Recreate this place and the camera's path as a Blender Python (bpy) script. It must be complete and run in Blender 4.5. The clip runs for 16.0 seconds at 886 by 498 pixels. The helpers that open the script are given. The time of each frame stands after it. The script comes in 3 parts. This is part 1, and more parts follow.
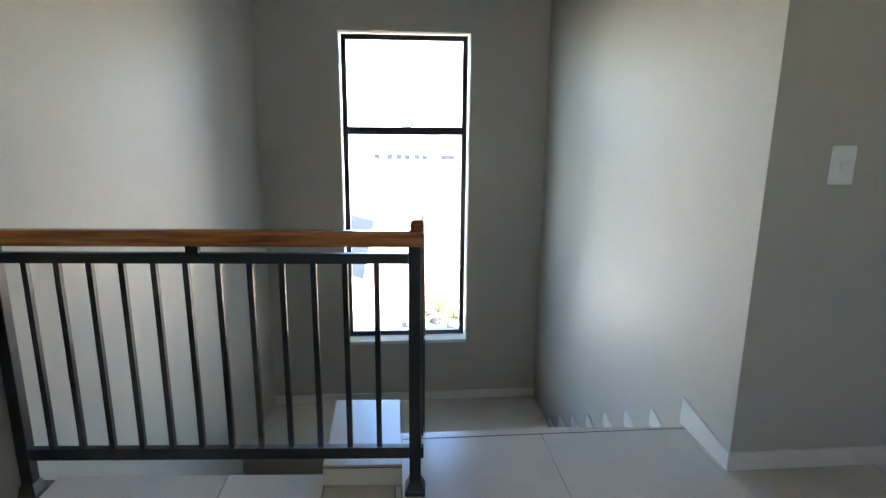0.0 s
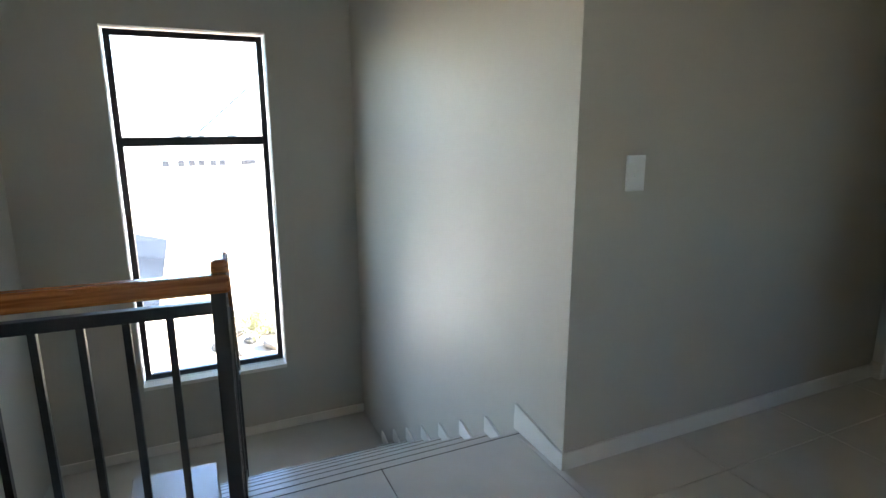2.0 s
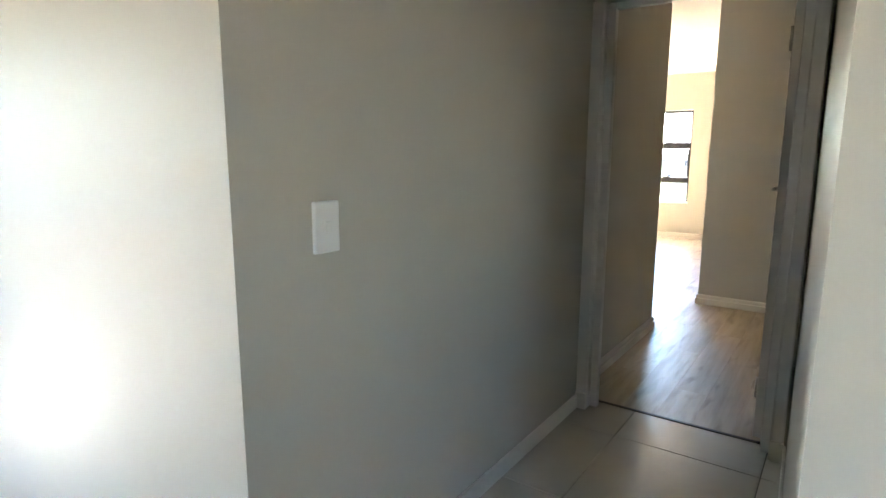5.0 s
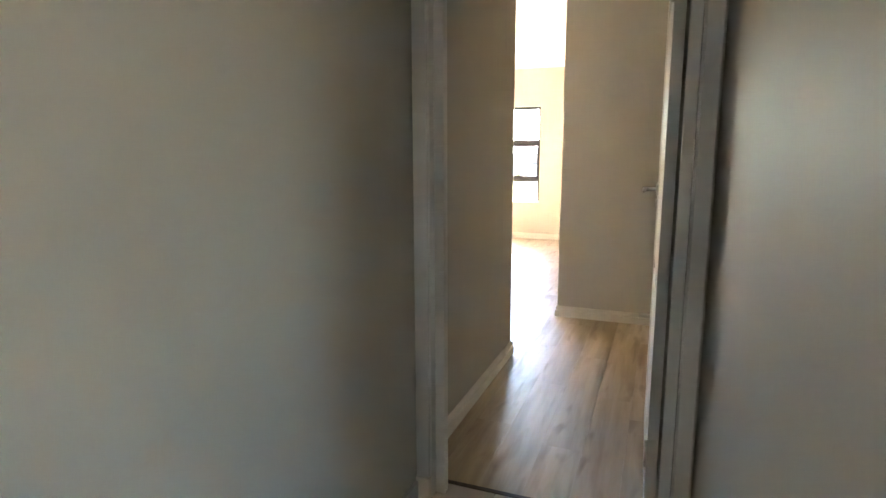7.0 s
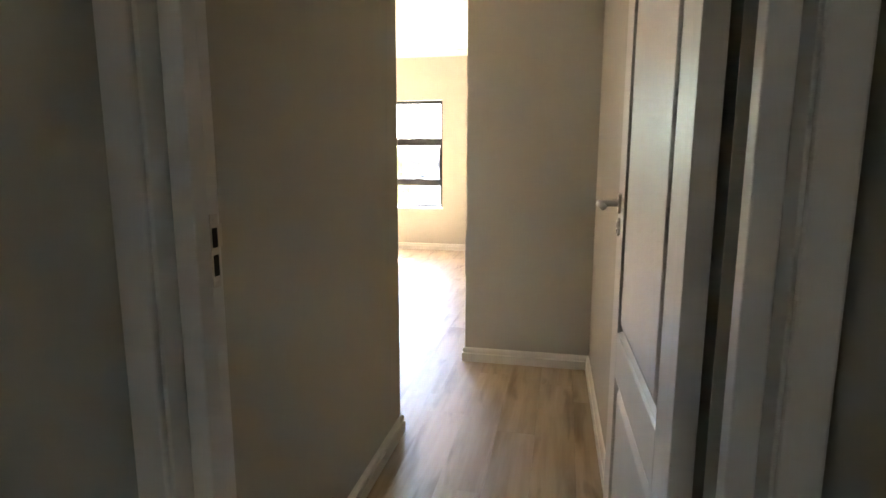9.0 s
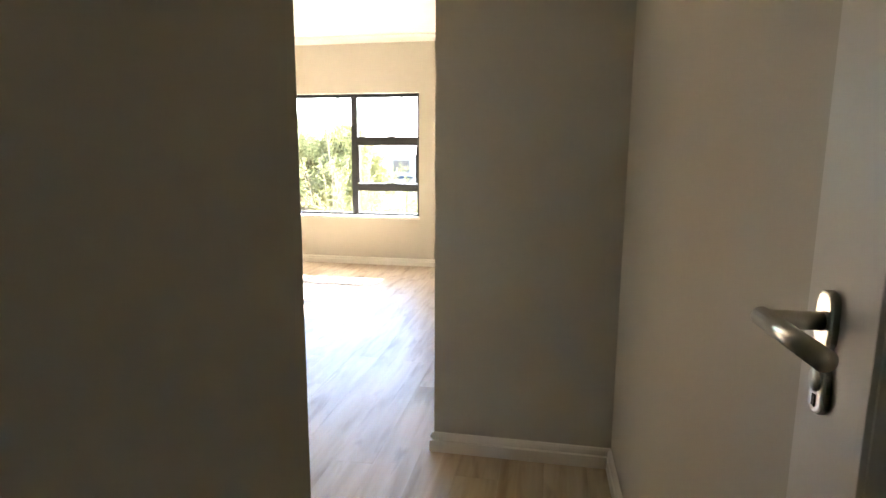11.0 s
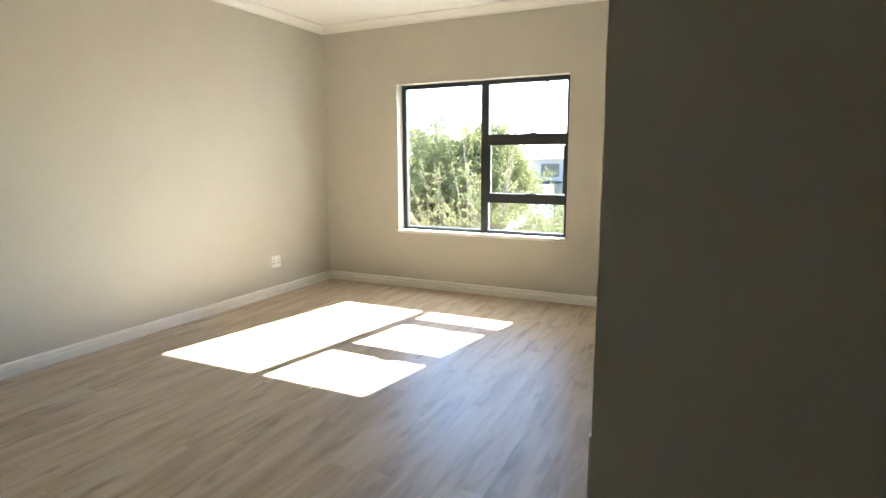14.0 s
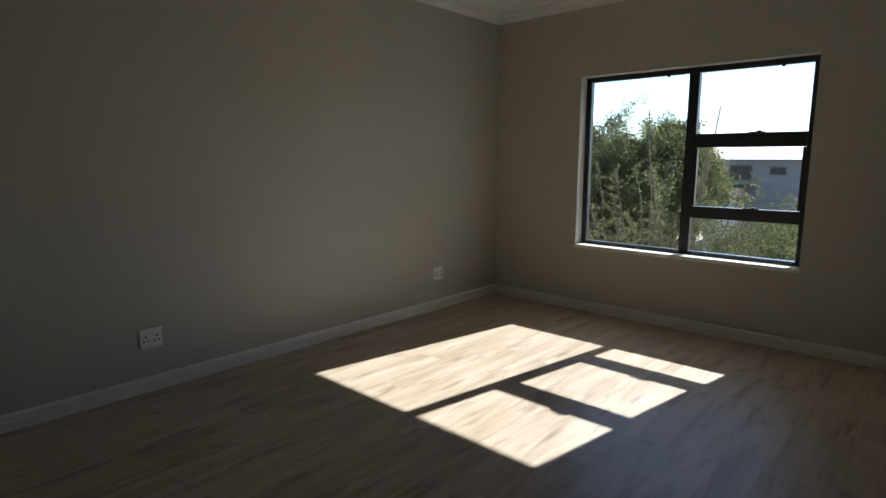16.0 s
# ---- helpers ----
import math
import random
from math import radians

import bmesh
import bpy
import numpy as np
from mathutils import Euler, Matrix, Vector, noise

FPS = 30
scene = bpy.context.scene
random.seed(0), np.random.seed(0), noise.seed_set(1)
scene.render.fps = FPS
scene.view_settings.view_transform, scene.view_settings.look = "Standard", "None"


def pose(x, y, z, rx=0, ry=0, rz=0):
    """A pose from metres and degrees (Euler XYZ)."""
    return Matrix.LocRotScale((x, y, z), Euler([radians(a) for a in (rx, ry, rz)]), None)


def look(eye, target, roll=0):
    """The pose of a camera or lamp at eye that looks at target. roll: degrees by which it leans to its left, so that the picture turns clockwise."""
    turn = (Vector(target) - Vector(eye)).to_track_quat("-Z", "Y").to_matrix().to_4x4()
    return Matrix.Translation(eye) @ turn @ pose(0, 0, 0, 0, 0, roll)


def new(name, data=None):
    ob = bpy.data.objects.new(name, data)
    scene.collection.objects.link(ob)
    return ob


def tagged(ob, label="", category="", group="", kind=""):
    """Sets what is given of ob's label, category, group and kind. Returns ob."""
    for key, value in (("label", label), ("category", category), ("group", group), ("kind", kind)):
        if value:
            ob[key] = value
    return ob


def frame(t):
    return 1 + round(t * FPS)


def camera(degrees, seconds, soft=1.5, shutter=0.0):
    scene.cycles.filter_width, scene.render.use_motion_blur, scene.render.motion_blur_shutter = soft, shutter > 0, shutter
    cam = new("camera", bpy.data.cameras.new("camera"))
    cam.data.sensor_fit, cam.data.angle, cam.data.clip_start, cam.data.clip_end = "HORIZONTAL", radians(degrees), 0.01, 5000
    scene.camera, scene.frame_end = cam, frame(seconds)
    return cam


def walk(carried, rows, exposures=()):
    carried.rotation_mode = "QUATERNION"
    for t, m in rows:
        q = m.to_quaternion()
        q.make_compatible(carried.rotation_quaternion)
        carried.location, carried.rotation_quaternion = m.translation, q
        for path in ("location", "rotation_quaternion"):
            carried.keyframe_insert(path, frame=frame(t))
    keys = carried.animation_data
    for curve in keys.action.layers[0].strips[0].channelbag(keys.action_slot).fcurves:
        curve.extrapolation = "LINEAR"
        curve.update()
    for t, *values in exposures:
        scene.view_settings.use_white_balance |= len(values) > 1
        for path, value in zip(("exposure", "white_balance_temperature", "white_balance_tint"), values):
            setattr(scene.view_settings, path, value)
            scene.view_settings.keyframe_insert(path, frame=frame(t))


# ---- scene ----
cam = camera(76.5, 16.0, soft=1.5)
PATH = [
    (0, (-0.407, 0.089, 1.29), (-0.235, 2.034, 0.854), 0.5),
    (0.5, (-0.405, 0.122, 1.31), (-0.102, 2.051, 0.875), 0.3),
    (1, (-0.419, 0.165, 1.324), (0.053, 2.06, 0.889), 0.1),
    (1.5, (-0.426, 0.223, 1.33), (0.22, 2.065, 0.897), -0.0),
    (2, (-0.39, 0.293, 1.34), (0.416, 2.072, 0.908), -0.2),
    (2.5, (-0.327, 0.371, 1.346), (0.618, 2.087, 0.945), 0.1),
    (3, (-0.281, 0.449, 1.357), (0.803, 2.085, 0.974), -0.0),
    (3.5, (-0.237, 0.556, 1.374), (1.013, 2.073, 1.002), -0.2),
    (4, (-0.157, 0.655, 1.369), (1.245, 2.037, 1.015), -0.3),
    (6.5, (0.817, 1.049, 1.32), (2.602, 1.887, 0.987), 0.3),
    (7, (1.06, 1.088, 1.317), (2.896, 1.807, 0.984), -0.2),
    (7.5, (1.322, 1.147, 1.306), (3.205, 1.736, 0.976), -0.1),
    (8, (1.628, 1.193, 1.298), (3.537, 1.689, 0.968), -0.0),
    (8.5, (1.921, 1.238, 1.284), (3.842, 1.689, 0.959), 0.0),
    (9, (2.185, 1.272, 1.284), (4.115, 1.682, 0.959), 0.1),
    (9.5, (2.46, 1.295, 1.28), (4.397, 1.674, 0.955), 0.1),
    (10, (2.707, 1.315, 1.283), (4.646, 1.678, 0.956), -0.1),
    (10.2, (2.82, 1.333, 1.285), (4.761, 1.691, 0.959), 0.2),
    (12.3, (3.964, 1.446, 1.334), (5.894, 1.853, 1.003), -0.4),
    (12.5, (4.074, 1.47, 1.333), (5.996, 1.913, 1.003), -0.5),
    (13, (4.319, 1.53, 1.321), (6.208, 2.099, 0.99), -0.6),
    (13.5, (4.554, 1.628, 1.3), (6.401, 2.324, 0.977), -0.5),
    (14, (4.763, 1.702, 1.293), (6.548, 2.565, 0.979), -0.2),
    (14.5, (4.93, 1.765, 1.298), (6.622, 2.797, 0.983), -0.1),
    (15, (5.066, 1.905, 1.317), (6.681, 3.048, 1.0), 0.1),
    (15.5, (5.164, 2.03, 1.327), (6.714, 3.26, 1.009), 0.1),
    (16, (5.26, 2.15, 1.336), (6.724, 3.476, 1.02), 0.1),
]
walk(cam, [(t, look(eye, target, roll)) for t, eye, target, roll in PATH],
     [(0, 5.3, 6400, 12), (1, 5.45, 6450, 12), (2, 5.25, 6450, 12), (3, 5.35, 6450, 13), (4, 5.65, 6550, 13), (6.5, 6.65, 6950, 16),
      (7, 6.5, 7050, 17), (8, 6.35, 7200, 18), (9, 6.05, 7100, 16), (10.2, 5.6, 6950, 15), (12.5, 5.05, 6450, 7),
      (13.5, 4.65, 6200, 5), (14, 4.25, 6200, 4), (14.5, 3.75, 6250, 4), (15, 3.08, 6500, 4), (15.5, 2.15, 6200, 5), (16, 1.45, 5850, 7)])

# ---- world, sun, exposure ----
SUN_WAY = Vector((-1.345, 0.228, -1.0)).normalized()
world = bpy.data.worlds.new("sky")
scene.world = world
world.use_nodes = True
wn = world.node_tree.nodes
sky = wn.new("ShaderNodeTexSky")
sky.sky_type = "NISHITA"
sky.sun_disc = False
sky.dust_density = 0.0
sky.ozone_density = 3.5
sky.sun_elevation = math.asin(-SUN_WAY.z)
sky.sun_rotation = math.atan2(-SUN_WAY.x, -SUN_WAY.y)
wn["Background"].inputs[1].default_value = 0.10
world.node_tree.links.new(sky.outputs[0], wn["Background"].inputs[0])
sun = new("sun", bpy.data.lights.new("sun", "SUN"))
sun.data.energy = 5.0
sun.data.angle = radians(0.5)
sun.data.color = (1.0, 0.985, 0.965)
sun.matrix_world = look((0, 0, 20), Vector((0, 0, 20)) + SUN_WAY)


# ---- materials ----
def material(name, color, rough=0.6, metal=0.0, vary=0.06, scale=6.0, fine=0.0, fine_scale=300.0, spec=0.5, rough_vary=0.0):
    """Paint, stone or metal: a base colour that varies at two scales, with a fine relief."""
    m = bpy.data.materials.new(name)
    m.use_nodes = True
    nt = m.node_tree
    b = nt.nodes["Principled BSDF"]
    b.inputs["Roughness"].default_value = rough
    b.inputs["Metallic"].default_value = metal
    b.inputs["Specular IOR Level"].default_value = spec
    tc = nt.nodes.new("ShaderNodeTexCoord")
    n1 = nt.nodes.new("ShaderNodeTexNoise")
    n1.inputs["Scale"].default_value = scale
    n1.inputs["Detail"].default_value = 6
    nt.links.new(tc.outputs["Object"], n1.inputs["Vector"])
    ramp = nt.nodes.new("ShaderNodeValToRGB")
    ramp.color_ramp.elements[0].position, ramp.color_ramp.elements[1].position = 0.3, 0.7
    ramp.color_ramp.elements[0].color = (*[c * (1 - vary) for c in color], 1)
    ramp.color_ramp.elements[1].color = (*[min(1, c * (1 + vary)) for c in color], 1)
    nt.links.new(n1.outputs["Fac"], ramp.inputs["Fac"])
    nt.links.new(ramp.outputs["Color"], b.inputs["Base Color"])
    if rough_vary:
        mr = nt.nodes.new("ShaderNodeMapRange")
        mr.inputs["To Min"].default_value = rough - rough_vary
        mr.inputs["To Max"].default_value = rough + rough_vary
        nt.links.new(n1.outputs["Fac"], mr.inputs["Value"])
        nt.links.new(mr.outputs["Result"], b.inputs["Roughness"])
    if fine:
        n2 = nt.nodes.new("ShaderNodeTexNoise")
        n2.inputs["Scale"].default_value = fine_scale
        n2.inputs["Detail"].default_value = 3
        nt.links.new(tc.outputs["Object"], n2.inputs["Vector"])
        bump = nt.nodes.new("ShaderNodeBump")
        bump.inputs["Strength"].default_value = fine
        bump.inputs["Distance"].default_value = 0.002
        nt.links.new(n2.outputs["Fac"], bump.inputs["Height"])
        nt.links.new(bump.outputs["Normal"], b.inputs["Normal"])
    return m


def plank_material():
    """Oak-look vinyl: long grain along x, each plank a tone of its own, a few knots."""
    m = bpy.data.materials.new("oak_vinyl")
    m.use_nodes = True
    nt = m.node_tree
    L = nt.links.new
    b = nt.nodes["Principled BSDF"]
    geo = nt.nodes.new("ShaderNodeNewGeometry")
    info = nt.nodes.new("ShaderNodeObjectInfo")
    off = nt.nodes.new("ShaderNodeVectorMath")
    off.operation = "MULTIPLY_ADD"
    comb = nt.nodes.new("ShaderNodeCombineXYZ")
    for i in range(3):
        L(info.outputs["Random"], comb.inputs[i])
    L(comb.outputs[0], off.inputs[0])
    off.inputs[1].default_value = (17, 9, 5)
    L(geo.outputs["Position"], off.inputs[2])
    def grain(sx, sy, scale, detail):
        mp = nt.nodes.new("ShaderNodeMapping")
        mp.inputs["Scale"].default_value = (sx, sy, 1)
        L(off.outputs[0], mp.inputs["Vector"])
        n = nt.nodes.new("ShaderNodeTexNoise")
        n.inputs["Scale"].default_value = scale
        n.inputs["Detail"].default_value = detail
        n.inputs["Distortion"].default_value = 0.5
        L(mp.outputs[0], n.inputs["Vector"])
        return n.outputs["Fac"]
    broad, fine = grain(0.85, 6.5, 1.8, 4), grain(1.1, 20.0, 3.0, 4)
    mix = nt.nodes.new("ShaderNodeMix")
    mix.inputs["Factor"].default_value = 0.18
    L(broad, mix.inputs["A"])
    L(fine, mix.inputs["B"])
    tone = nt.nodes.new("ShaderNodeMath")
    tone.operation = "MULTIPLY_ADD"
    L(info.outputs["Random"], tone.inputs[0])
    tone.inputs[1].default_value = 0.02
    L(mix.outputs["Result"], tone.inputs[2])
    ramp = nt.nodes.new("ShaderNodeValToRGB")
    e = ramp.color_ramp.elements
    e[0].position, e[0].color = 0.26, (0.285, 0.208, 0.132, 1)
    e[1].position, e[1].color = 0.78, (0.54, 0.455, 0.35, 1)
    mid = ramp.color_ramp.elements.new(0.52)
    mid.color = (0.43, 0.34, 0.238, 1)
    L(tone.outputs[0], ramp.inputs["Fac"])
    # sparse dark knots and checks
    kn = grain(1.7, 8.0, 1.6, 2)
    kr = nt.nodes.new("ShaderNodeMapRange")
    kr.inputs["From Min"].default_value, kr.inputs["From Max"].default_value = 0.57, 0.79
    kr.inputs["To Min"].default_value, kr.inputs["To Max"].default_value = 0.0, 0.75
    L(kn, kr.inputs["Value"])
    km = nt.nodes.new("ShaderNodeMix")
    km.data_type = "RGBA"
    km.inputs[7].default_value = (0.16, 0.105, 0.062, 1)
    L(kr.outputs["Result"], km.inputs["Factor"])
    L(ramp.outputs["Color"], km.inputs[6])
    L(km.outputs[2], b.inputs["Base Color"])
    b.inputs["Roughness"].default_value = 0.42
    b.inputs["Specular IOR Level"].default_value = 0.55
    bump = nt.nodes.new("ShaderNodeBump")
    bump.inputs["Strength"].default_value = 0.12
    bump.inputs["Distance"].default_value = 0.002
    L(fine, bump.inputs["Height"])
    L(bump.outputs["Normal"], b.inputs["Normal"])
    return m


def wood_material():
    m = material("varnished_wood", (0.34, 0.13, 0.04), 0.2, vary=0.1)
    nt = m.node_tree
    tc = nt.nodes.new("ShaderNodeTexCoord")
    mp = nt.nodes.new("ShaderNodeMapping")
    mp.inputs["Scale"].default_value = (1.5, 30, 30)
    n = nt.nodes.new("ShaderNodeTexNoise")
    n.inputs["Scale"].default_value = 3
    n.inputs["Detail"].default_value = 8
    ramp = nt.nodes.new("ShaderNodeValToRGB")
    e = ramp.color_ramp.elements
    e[0].position, e[0].color = 0.3, (0.19, 0.055, 0.014, 1)
    e[1].position, e[1].color = 0.7, (0.47, 0.19, 0.055, 1)
    nt.links.new(tc.outputs["Object"], mp.inputs["Vector"])
    nt.links.new(mp.outputs[0], n.inputs["Vector"])
    nt.links.new(n.outputs["Fac"], ramp.inputs["Fac"])
    nt.links.new(ramp.outputs["Color"], nt.nodes["Principled BSDF"].inputs["Base Color"])
    return m


def glass_material():
    m = bpy.data.materials.new("window_glass")
    m.use_nodes = True
    nt = m.node_tree
    nt.nodes.remove(nt.nodes["Principled BSDF"])
    tr = nt.nodes.new("ShaderNodeBsdfTransparent")
    gl = nt.nodes.new("ShaderNodeBsdfGlossy")
    gl.inputs["Roughness"].default_value = 0.02
    fr = nt.nodes.new("ShaderNodeFresnel")
    mix = nt.nodes.new("ShaderNodeMixShader")
    nt.links.new(fr.outputs[0], mix.inputs[0])
    nt.links.new(tr.outputs[0], mix.inputs[1])
    nt.links.new(gl.outputs[0], mix.inputs[2])
    nt.links.new(mix.outputs[0], nt.nodes["Material Output"].inputs["Surface"])
    return m


PAINT = material("taupe_wall_paint", (0.50, 0.475, 0.41), 0.55, vary=0.025, scale=2.5, fine=0.12, fine_scale=220, rough_vary=0.06, spec=0.3)
CEIL = material("white_ceiling_paint", (0.8, 0.79, 0.76), 0.8, vary=0.015, scale=3, fine=0.06)
WHITE = material("cream_white_gloss_paint", (0.75, 0.725, 0.66), 0.36, vary=0.02, scale=9, fine=0.03)
FRAMEPAINT = material("grey_white_door_frame_paint", (0.7, 0.69, 0.66), 0.35, vary=0.03, scale=9, fine=0.03)
DOORPAINT = material("white_satin_door_paint", (0.64, 0.62, 0.58), 0.44, vary=0.02, scale=5, fine=0.05, fine_scale=400)
TILE = material("cream_porcelain_tile", (0.58, 0.545, 0.48), 0.22, vary=0.04, scale=5, rough_vary=0.05)
GROUT = material("dark_grout", (0.12, 0.11, 0.1), 0.9, vary=0.15, scale=40)
BLACK = material("black_powder_coat", (0.018, 0.018, 0.02), 0.42, vary=0.1, scale=60, fine=0.05, fine_scale=700)
ALU = material("charcoal_aluminium", (0.022, 0.025, 0.028), 0.38, metal=0.0, vary=0.08, scale=40)
CHROME = material("satin_steel", (0.62, 0.6, 0.56), 0.28, metal=1.0, vary=0.04, scale=60)
LAMINATE = material("pale_grey_laminate", (0.4, 0.385, 0.345), 0.45, vary=0.03, scale=4, fine=0.04, fine_scale=500)
PLASTIC = material("white_plastic", (0.82, 0.82, 0.8), 0.3, vary=0.01)
# near black, stands in for shade inside holes and at the wardrobe foot
DARK = material("dark_recess_shade", (0.01, 0.01, 0.01), 0.8, vary=0.1)
THRESH = material("dark_floor_trim", (0.06, 0.045, 0.035), 0.5, vary=0.1)
OAK = plank_material()
WOOD = wood_material()
GLASS = glass_material()


# ---- mesh helpers ----
def add_box(bm, lo, hi, bevel=0.0):
    r = bmesh.ops.create_cube(bm, size=1.0)
    vs = r["verts"]
    lo, hi = Vector(lo), Vector(hi)
    c, d = (lo + hi) / 2, hi - lo
    for v in vs:
        v.co = Vector((v.co.x * d.x + c.x, v.co.y * d.y + c.y, v.co.z * d.z + c.z))
    if bevel:
        es = list({e for v in vs for e in v.link_edges})
        bmesh.ops.bevel(bm, geom=es, offset=bevel, segments=2, profile=0.5, affect="EDGES")
    return bm


def box(lo, hi, bevel=0.0):
    return add_box(bmesh.new(), lo, hi, bevel)


def rod(a, b, r, seg=16, r2=None):
    """A round bar from a to b."""
    bm = bmesh.new()
    a, b = Vector(a), Vector(b)
    bmesh.ops.create_cone(bm, cap_ends=True, segments=seg, radius1=r, radius2=r if r2 is None else r2, depth=(b - a).length)
    m = Matrix.Translation((a + b) / 2) @ (b - a).to_track_quat("Z", "Y").to_matrix().to_4x4()
    bmesh.ops.transform(bm, matrix=m, verts=bm.verts)
    return bm


def sweep(profile, path, closed_ends=True):
    """A profile of (out, up) pairs swept along level points; out is to the left of the way."""
    bm = bmesh.new()
    pts = [Vector(p) for p in path]
    rings = []
    for i, p in enumerate(pts):
        d0 = (pts[i] - pts[i - 1]).normalized() if i else (pts[1] - pts[0]).normalized()
        d1 = (pts[i + 1] - pts[i]).normalized() if i + 1 < len(pts) else d0
        n0, n1 = Vector((-d0.y, d0.x, 0)), Vector((-d1.y, d1.x, 0))
        n = (n0 + n1).normalized()
        n = n / max(0.3, n.dot(n0))
        rings.append([bm.verts.new(p + n * o + Vector((0, 0, u))) for o, u in profile])
    k = len(profile)
    for a, b in zip(rings, rings[1:]):
        for j in range(k):
            bm.faces.new((a[j], a[(j + 1) % k], b[(j + 1) % k], b[j]))
    if closed_ends:
        bm.faces.new(rings[0])
        bm.faces.new(reversed(rings[-1]))
    bmesh.ops.recalc_face_normals(bm, faces=bm.faces)
    return bm


def add_mesh(bm, other):
    """Joins another bmesh into bm."""
    me = bpy.data.meshes.new("joined")
    other.to_mesh(me)
    other.free()
    bm.from_mesh(me)
    bpy.data.meshes.remove(me)
    return bm


def mesh(name, bm, mat, smooth=False):
    me = bpy.data.meshes.new(name)
    if smooth:
        for f in bm.faces:
            f.smooth = True
    bm.to_mesh(me)
    bm.free()
    me.materials.append(mat)
    return new(name, me)


def part(name, bm, mat, parent, label="", smooth=False):
    ob = mesh(name, bm, mat, smooth)
    ob.parent = parent
    if label:
        tagged(ob, label)
    return ob


def thing(name, label, category, at=(0, 0, 0), group=""):
    ob = new(name)
    ob.location = at
    return tagged(ob, label, category, group)


def structure(name, bm, mat, label, category="", smooth=False):
    return tagged(mesh(name, bm, mat, smooth), label, category or name.split("_")[0], kind="structure")


# ---- plan ----
XS = 0.862          # stair wall, beside the flight
YC = 1.915          # landing wall with the switch
YW = 4.79           # stair window wall
XL = -2.1           # floors run under the stair left wall to here
XDW = 2.90          # landing face of the door wall
XDR = 3.06          # bedroom face of the door wall
YR = 0.948          # passage right wall
XRC = 1.09          # near corner of the passage right wall
DY0, DY1 = 1.008, 1.858   # door opening
DH = 2.06
CH = 2.66           # ceilings
YP = 1.982          # entry left wall
XE = 4.567          # end of the entry left wall
XP, YPE = 5.57, 1.846   # pier face and edge
YE, YE1 = 1.04, 1.082   # entry right wall at the door and at the pier
XB = 9.74           # bedroom window wall
YB = 5.50           # bedroom far side wall
XN, YN = 8.76, 2.01     # nib wall beyond the wardrobe
HALF = -1.162       # half landing
GO, RI = 0.285, 0.166
YN0 = 2.225         # top nosing
BASE = HALF - 10 * RI    # lower floor
TH = 0.22
YS = -3.0           # landing end, behind the walk
EDGE = 0.062        # the landing edge and its balustrade run out of square by this


def wall(name, lo, hi, label="smooth taupe painted plaster wall"):
    return structure(name, box(lo, hi), PAINT, label, "wall")


def wall_with_window(name, axis, face, out, span, zs, hole, label):
    """A wall at axis = face, growing towards out; hole: (from, to, sill, head) along the span."""
    bm = bmesh.new()
    a, b = sorted((face, out))
    s0, s1 = span
    h0, h1, z0, z1 = hole
    for u0, u1, w0, w1 in ((s0, h0, *zs), (h1, s1, *zs), (h0, h1, zs[0], z0), (h0, h1, z1, zs[1])):
        if axis == "x":
            add_box(bm, (a, u0, w0), (b, u1, w1))
        else:
            add_box(bm, (u0, a, w0), (u1, b, w1))
    bmesh.ops.remove_doubles(bm, verts=bm.verts, dist=0.0001)
    return structure(name, bm, PAINT, label, "wall")


# stair well and landing
SW = (-0.834, 0.221, -0.588, 1.996)    # stair window opening
wall_with_window("wall_stair_window", "y", YW, YW + TH, (-2.3, XS + TH), (BASE - 0.3, CH + 0.2), SW, "taupe painted stair wall with a tall window opening")
wall("wall_stair_east", (XS, YC, BASE - 0.3), (XS + 0.2, YW, CH))


def west(y):
    """The stair left wall stands a few degrees out of square."""
    return -1.475 - 0.11 * (YW - max(y, 0.0))


# unseen opening, added behind the walk to let daylight onto the landing
bm = bmesh.new()
for y0, y1, z0, z1 in ((YS, -2.7, BASE - 0.3, CH), (-2.7, -1.45, BASE - 0.3, 0.98), (-2.7, -1.45, 2.05, CH), (-1.45, YW, BASE - 0.3, CH)):
    add_box(bm, (-2.45, y0, z0), (0, y1, z1))
for v in bm.verts:
    if v.co.x > -1:
        v.co.x = west(v.co.y)
structure("wall_stair_west", bm, PAINT, "smooth taupe painted plaster wall beside the stairs", "wall")
# unseen wall, added to keep outside light from leaking in under the landing
wall("wall_lower_east", (XS, YS, BASE - 0.3), (XS + 0.2, YC, -0.24))
wall("wall_landing_north", (XS + 0.2, YC, -0.2), (XDW, YC + 0.15, CH))
wall("wall_landing_south", (-2.45, YS - TH, BASE - 0.3), (XRC + 0.2, YS, CH))
YR0 = 0.855         # passage right wall at its near corner
wall("wall_passage_end", (XRC, YS, -0.2), (XRC + 0.2, YR0 - 0.2, CH))
bm = box((XRC, 0.655, -0.2), (XDR, YR, CH))
for v in bm.verts:
    if v.co.y > 0.7 and v.co.x < 2:
        v.co.y = YR0
structure("wall_passage_south", bm, PAINT, "smooth taupe painted plaster wall along the passage", "wall")
# door wall, butted between the passage walls
bm = bmesh.new()
add_box(bm, (XDW, YR, -0.2), (XDR, DY0 - 0.03, CH))
add_box(bm, (XDW, DY1 + 0.03, -0.2), (XDR, YP + 0.05, CH))
add_box(bm, (XDW, DY0 - 0.03, DH + 0.03), (XDR, DY1 + 0.03, CH))
structure("wall_door", bm, PAINT, "taupe painted wall round the bedroom doorway", "wall")
